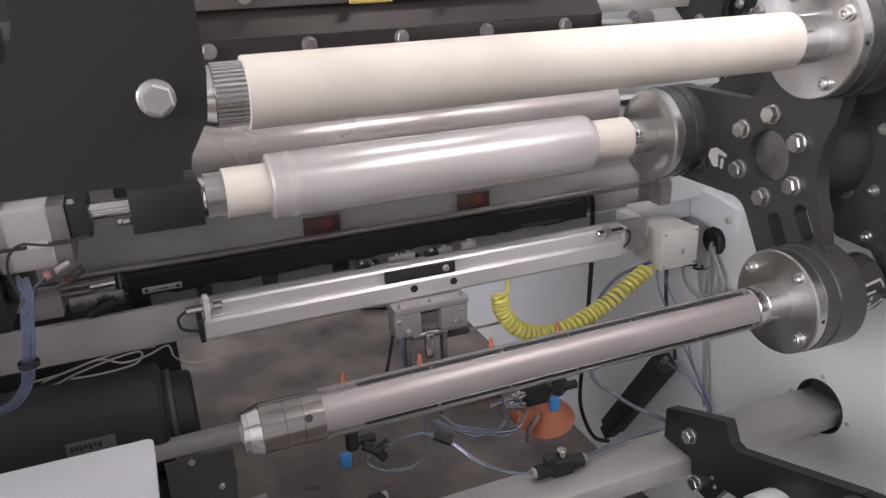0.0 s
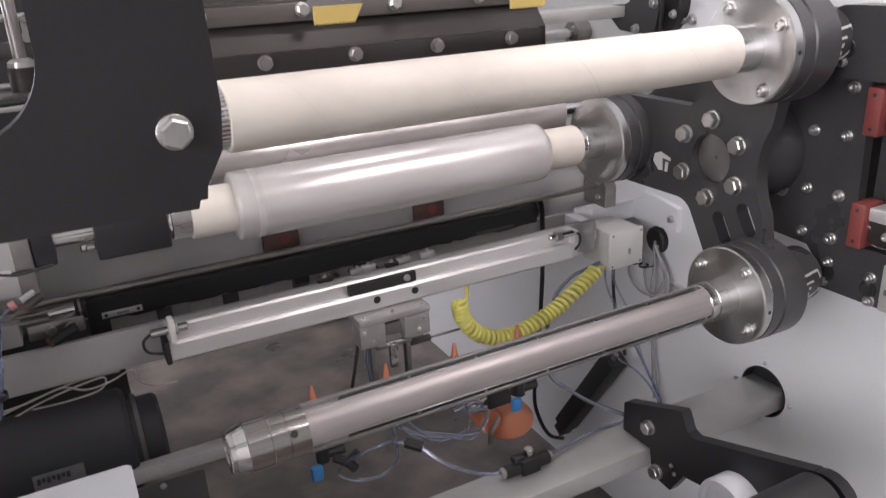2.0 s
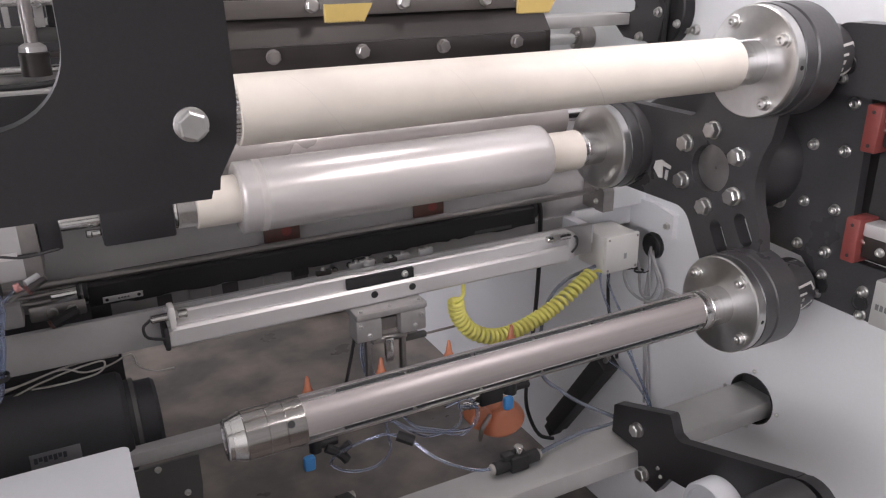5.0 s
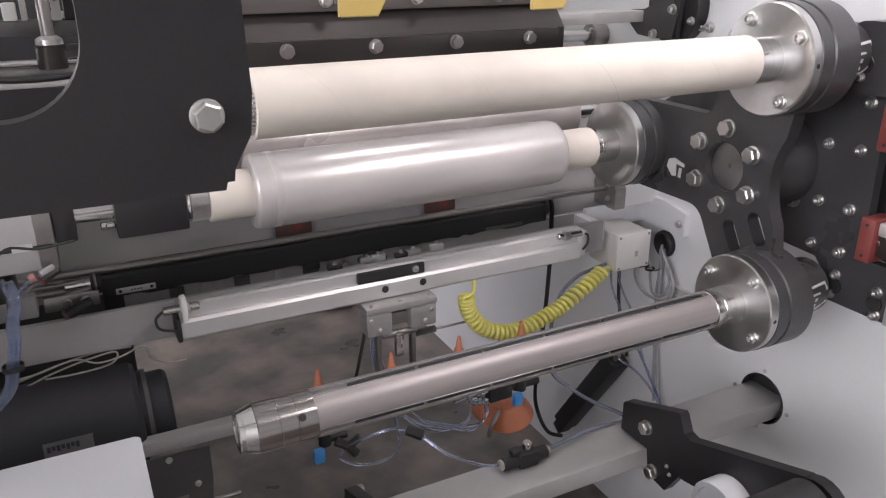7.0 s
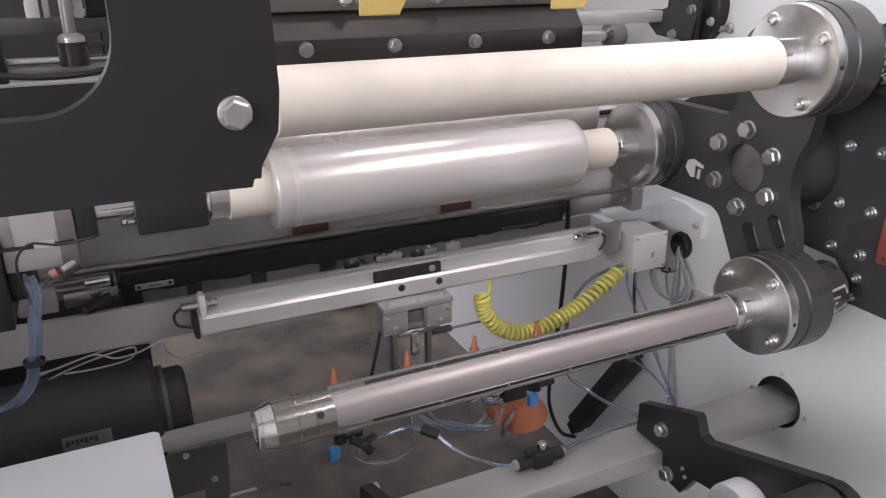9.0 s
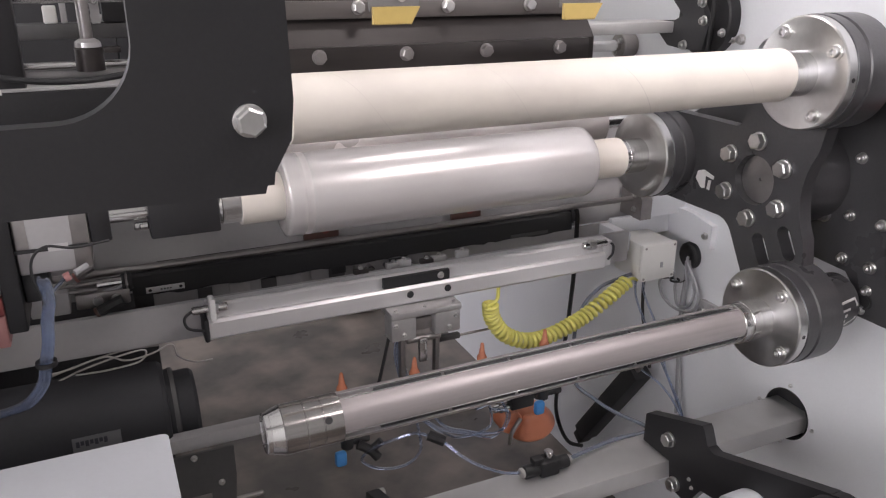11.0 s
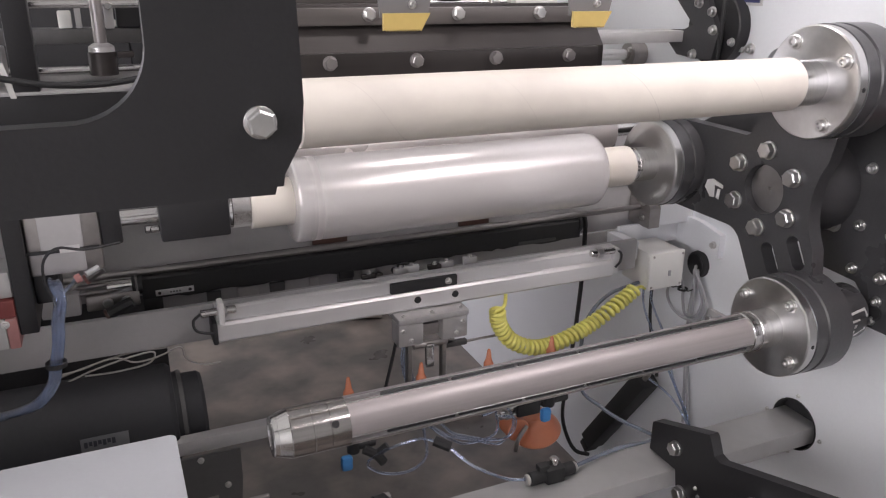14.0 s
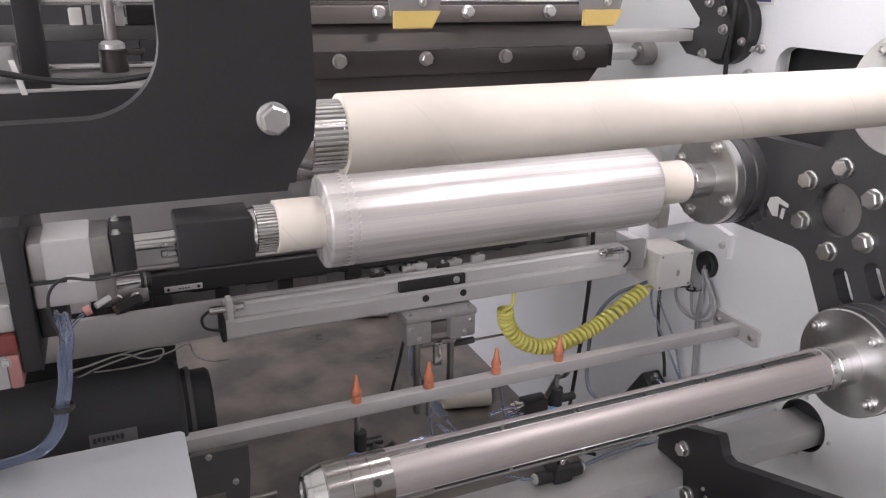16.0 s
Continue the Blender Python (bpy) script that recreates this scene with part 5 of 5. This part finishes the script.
def upper_left():
    """What shows through the arched cut-out."""
    g = thing("column_post", (-1.54, 0.6, 1.0), "black square machine column", "column")
    part("post", box(-1.612, -1.566, 0.58, 0.63, 1.166, 2.2, 0.003), BLACK, g)
    part("foot", box(-1.90, -1.25, 0.57, 0.66, 1.02, 1.165, 0.003), BLACK, g)
    part("foot_strip", box(-1.90, -1.25, 0.575, 0.67, 1.1655, 1.172, 0.001), LIGHT_GREY, g)
    h = thing("spindle", (-1.445, 0.64, 1.2), "grey vertical spindle in a dark bearing block", "spindle")
    part("shaft", rod("z", (-1.447, 0.68, 1.24), 0.0125, 0.0, 0.5), DULL_STEEL, h)
    part("bearing", lathe("z", (-1.447, 0.68, 1.188), [(0, 0), (0, 0.028), (0.045, 0.028), (0.047, 0.024), (0.047, 0)], 28), BLACK_STEEL, h)
    part("cap", lathe("z", (-1.447, 0.68, 1.2352), [(0, 0), (0, 0.026), (0.010, 0.025), (0.015, 0.018), (0.017, 0.013)], 28), GUNMETAL, h, "grey bearing cap")
    part("lug", box(-1.418, -1.385, 0.670, 0.690, 1.222, 1.234, 0.002), BLACK_STEEL, h)
    for nm, z, r, m, y in (("cross_rail", 1.328, 0.008, CHROME, 0.70), ("cross_rail", 1.1985, 0.007, CHROME, 0.69)):
        c = thing(nm, (-1.5, y, z), "long bright steel cross rail", "rail", "cross rails")
        part("rod", rod("x", (0, y, z), r, -2.2, -1.12), m, c)
    b = thing("cross_beam", (-1.5, 0.78, 1.28), "dark grey painted cross beam", "machine beam")
    part("beam", box(-2.2, -1.1, 0.74, 0.80, 1.246, 1.277, 0.003), DARK_PLATE, b)
    part("tray", box(-2.2, -1.1, 0.70, 0.86, 1.165, 1.188, 0.003), GUNMETAL, b)
    part("clamp", box(-1.41, -1.35, 0.735, 0.78, 1.2775, 1.36, 0.004), BLACK, b)
    part("bracket", box(-1.523, -1.497, 0.745, 0.77, 1.2775, 1.313, 0.003), WHITE_PLASTIC, b)
    part("bracket", box(-1.490, -1.478, 0.745, 0.77, 1.2775, 1.322, 0.002), GALV, b)
    part("bracket", box(-1.433, -1.415, 0.720, 0.739, 1.2775, 1.330, 0.002), GALV, b)
    part("nut", rod("y", (-1.424, 0.690, 1.325), 0.009, 0.0, 0.029, n=6), CHROME, b)
    part("strip", box(-1.46, -1.36, 0.775, 0.79, 1.2775, 1.292, 0.002), WHITE_PLASTIC, b)
    part("rail_carriage", box(-1.69, -1.625, 0.62, 0.70, 1.1885, 1.25, 0.004), GUNMETAL, b)
    # Dark boxes added to keep the background dark; openings are flat dark plates.
    k = thing("hall_cabinet", (-1.6, 1.6, 1.2), "dark backdrop boxes added behind the rails", "cabinet")
    part("body", box(-2.15, -1.36, 1.55, 1.9, FLOOR_Z, 1.95, 0.006), DARK, k)
    part("side_cupboard", box(-1.359, -1.12, 1.55, 1.9, 1.05, 1.95, 0.006), DARK, k)
    for x in (-1.80, -1.70, -1.60, -1.50, -1.43, -1.34, -1.25):
        part("opening", box(x, x + 0.05, 1.543, 1.549, 1.30, 1.42, 0.002), DARK, k)
    hose("signal_cable", [(-1.75, 0.50, 1.235), (-1.65, 0.50, 1.215), (-1.55, 0.50, 1.195), (-1.45, 0.50, 1.192), (-1.35, 0.50, 1.205), (-1.25, 0.50, 1.21)], 0.006, RUBBER, "black cable behind the guard plate", "cable")
    p = thing("limit_flag", (-1.585, 0.50, 1.2), "thin white plastic limit flag", "flag")
    part("blade", plate([(-1.627, 1.232), (-1.617, 1.232), (-1.604, 1.168), (-1.614, 1.168)], [], "y", 0.53, 0.535), WHITE_PLASTIC, p)


def wall_fittings():
    s = thing("notice_plate", (0.0, 0.375, 1.37), "dark blue notice plate with a white border", "sign")
    part("border", box(-0.003, 0.0, 0.330, 0.420, 1.331, 1.42, 0.001), PAPER, s)
    part("panel", box(-0.0045, -0.0031, 0.337, 0.413, 1.338, 1.413, 0.0), BLUE_PAINT, s)
    hose("signal_cable", [(-0.055, 0.40, 1.50), (-0.058, 0.392, 1.36), (-0.05, 0.40, 1.27), (-0.04, 0.415, 1.19), (-0.03, 0.42, 1.10), (-0.03, 0.43, 0.95), (-0.03, 0.50, 0.88)], 0.006, RUBBER, "black cable hanging over the pivot flange", "cable")
    b = thing("stud_pair", (-0.0, 0.37, 1.235), "pair of zinc-plated studs in the white frame", "stud")
    bolt(b, (0.0, 0.377, 1.231), "-x", 0.010, "cap", "screw")
    bolt(b, (0.0, 0.377, 1.168), "-x", 0.009, "cap", "screw")
    # Fixtures made up for the unseen lamps; they hang outside the view.
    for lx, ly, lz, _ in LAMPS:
        p = thing("hall_lamp", (lx, ly, 4.6), "unseen suspended lamp added above the machine", "lamp", "work lights")
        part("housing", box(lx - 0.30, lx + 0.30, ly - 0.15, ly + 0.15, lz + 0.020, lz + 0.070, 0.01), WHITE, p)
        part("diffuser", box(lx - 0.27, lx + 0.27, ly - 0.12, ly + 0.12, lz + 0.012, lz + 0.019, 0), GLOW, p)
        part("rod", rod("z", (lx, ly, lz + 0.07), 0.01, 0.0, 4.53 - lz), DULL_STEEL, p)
    # Neither window is seen; their glowing panes are added light sources.
    w = thing("window_2", (-5.0, 3.2, 2.3), "unseen tall window added as a light source", "window", kind="structure")
    for y in (1.9, 2.77, 3.63, 4.5):
        part("mullion", box(-4.99, -4.93, y - 0.03, y + 0.03, 1.35, 3.25, 0.004), WHITE, w)
    part("pane", box(-4.985, -4.975, 1.93, 4.47, 1.35, 3.25, 0), GLOW, w)
    w = thing("window_1", (-5.0, -1.9, 2.1), "unseen tall window added as a light source", "window", kind="structure")
    for y in (-3.45, -2.4, -1.4, -0.35):
        part("mullion", box(-4.99, -4.93, y - 0.03, y + 0.03, 1.05, 3.15, 0.004), WHITE, w)
    for z in (1.05, 3.15):
        part("window_frame", box(-4.99, -4.93, -3.5, -0.3, z - 0.03, z + 0.03, 0.004), WHITE, w)
    part("pane", box(-4.985, -4.975, -3.45, -0.35, 1.08, 3.12, 0), GLOW, w)


BLUE_PAINT = material("dark_blue_print", (0.05, 0.06, 0.16), 0.4, grain=0.05, scale=60, bump=0.0)


def small_things():
    air_lines()
    left_end()
    upper_left()
    wall_fittings()


# ---- build ----
structure()
carriage = turret()
shafts = [shaft(TOP, 57, True), shaft(LOW, 36), shaft(BACK, 45, True)]
top_core = core(TOP, -1.236, -0.396, "long white paper core tube on the air shaft")
wound_core = core(BACK, -1.240, -0.405, "white paper core inside the film roll")
roll, staves = film_roll(BACK)
tail = tailstock()
left_plate()
beam()
rollers()
reflection_patches()
tray()
core_scraps()
traverse()
nozzles()
lower()
small_things()


# ---- what moves ----
SLIDE = [(0, 0.012), (2, 0.010), (3.5, 0.007), (7, 0.001), (11, -0.002), (13, -0.005), (15.2, -0.005), (15.4, -0.013), (15.5, -0.043), (15.6, -0.0935),
         (15.7, -0.126), (15.8, -0.147), (15.9, -0.1535), (16, -0.156)]
GROWTH = [(0, 0.0595), (3.5, 0.0645), (7, 0.0696), (11, 0.0765), (12.5, 0.0778), (15, 0.0797), (16, 0.0797)]


def between(table, t):
    for (t0, a), (t1, b) in zip(table, table[1:]):
        if t <= t1:
            return a + (b - a) * (t - t0) / (t1 - t0)
    return table[-1][1]


def motions():
    for ob in (carriage, shafts[0], shafts[1], top_core, tail):
        x, y, z = ob.location
        walk(ob, [(t, pose(x, y + d, z)) for t, d in SLIDE])
    # the winding shaft turns fast and stops just before the carriage moves out
    spin, angle, speed = [], 0.0, 78.0
    for k in range(0, 481):
        t = k / FPS
        spin.append((t, angle))
        if t > 14.9:
            speed = max(0.0, speed - 14.0)
        angle -= speed
    for ob in (shafts[2], wound_core, roll):
        x, y, z = ob.location
        walk(ob, [(t, pose(x, y + between(SLIDE, t), z, a)) for t, a in spin])
    for ob, a in staves:
        rows = []
        for t, r in GROWTH:
            out = r - 0.0800
            rows.append((t, pose(0, -math.sin(a) * out, math.cos(a) * out, math.degrees(a))))
        walk(ob, rows)


motions()
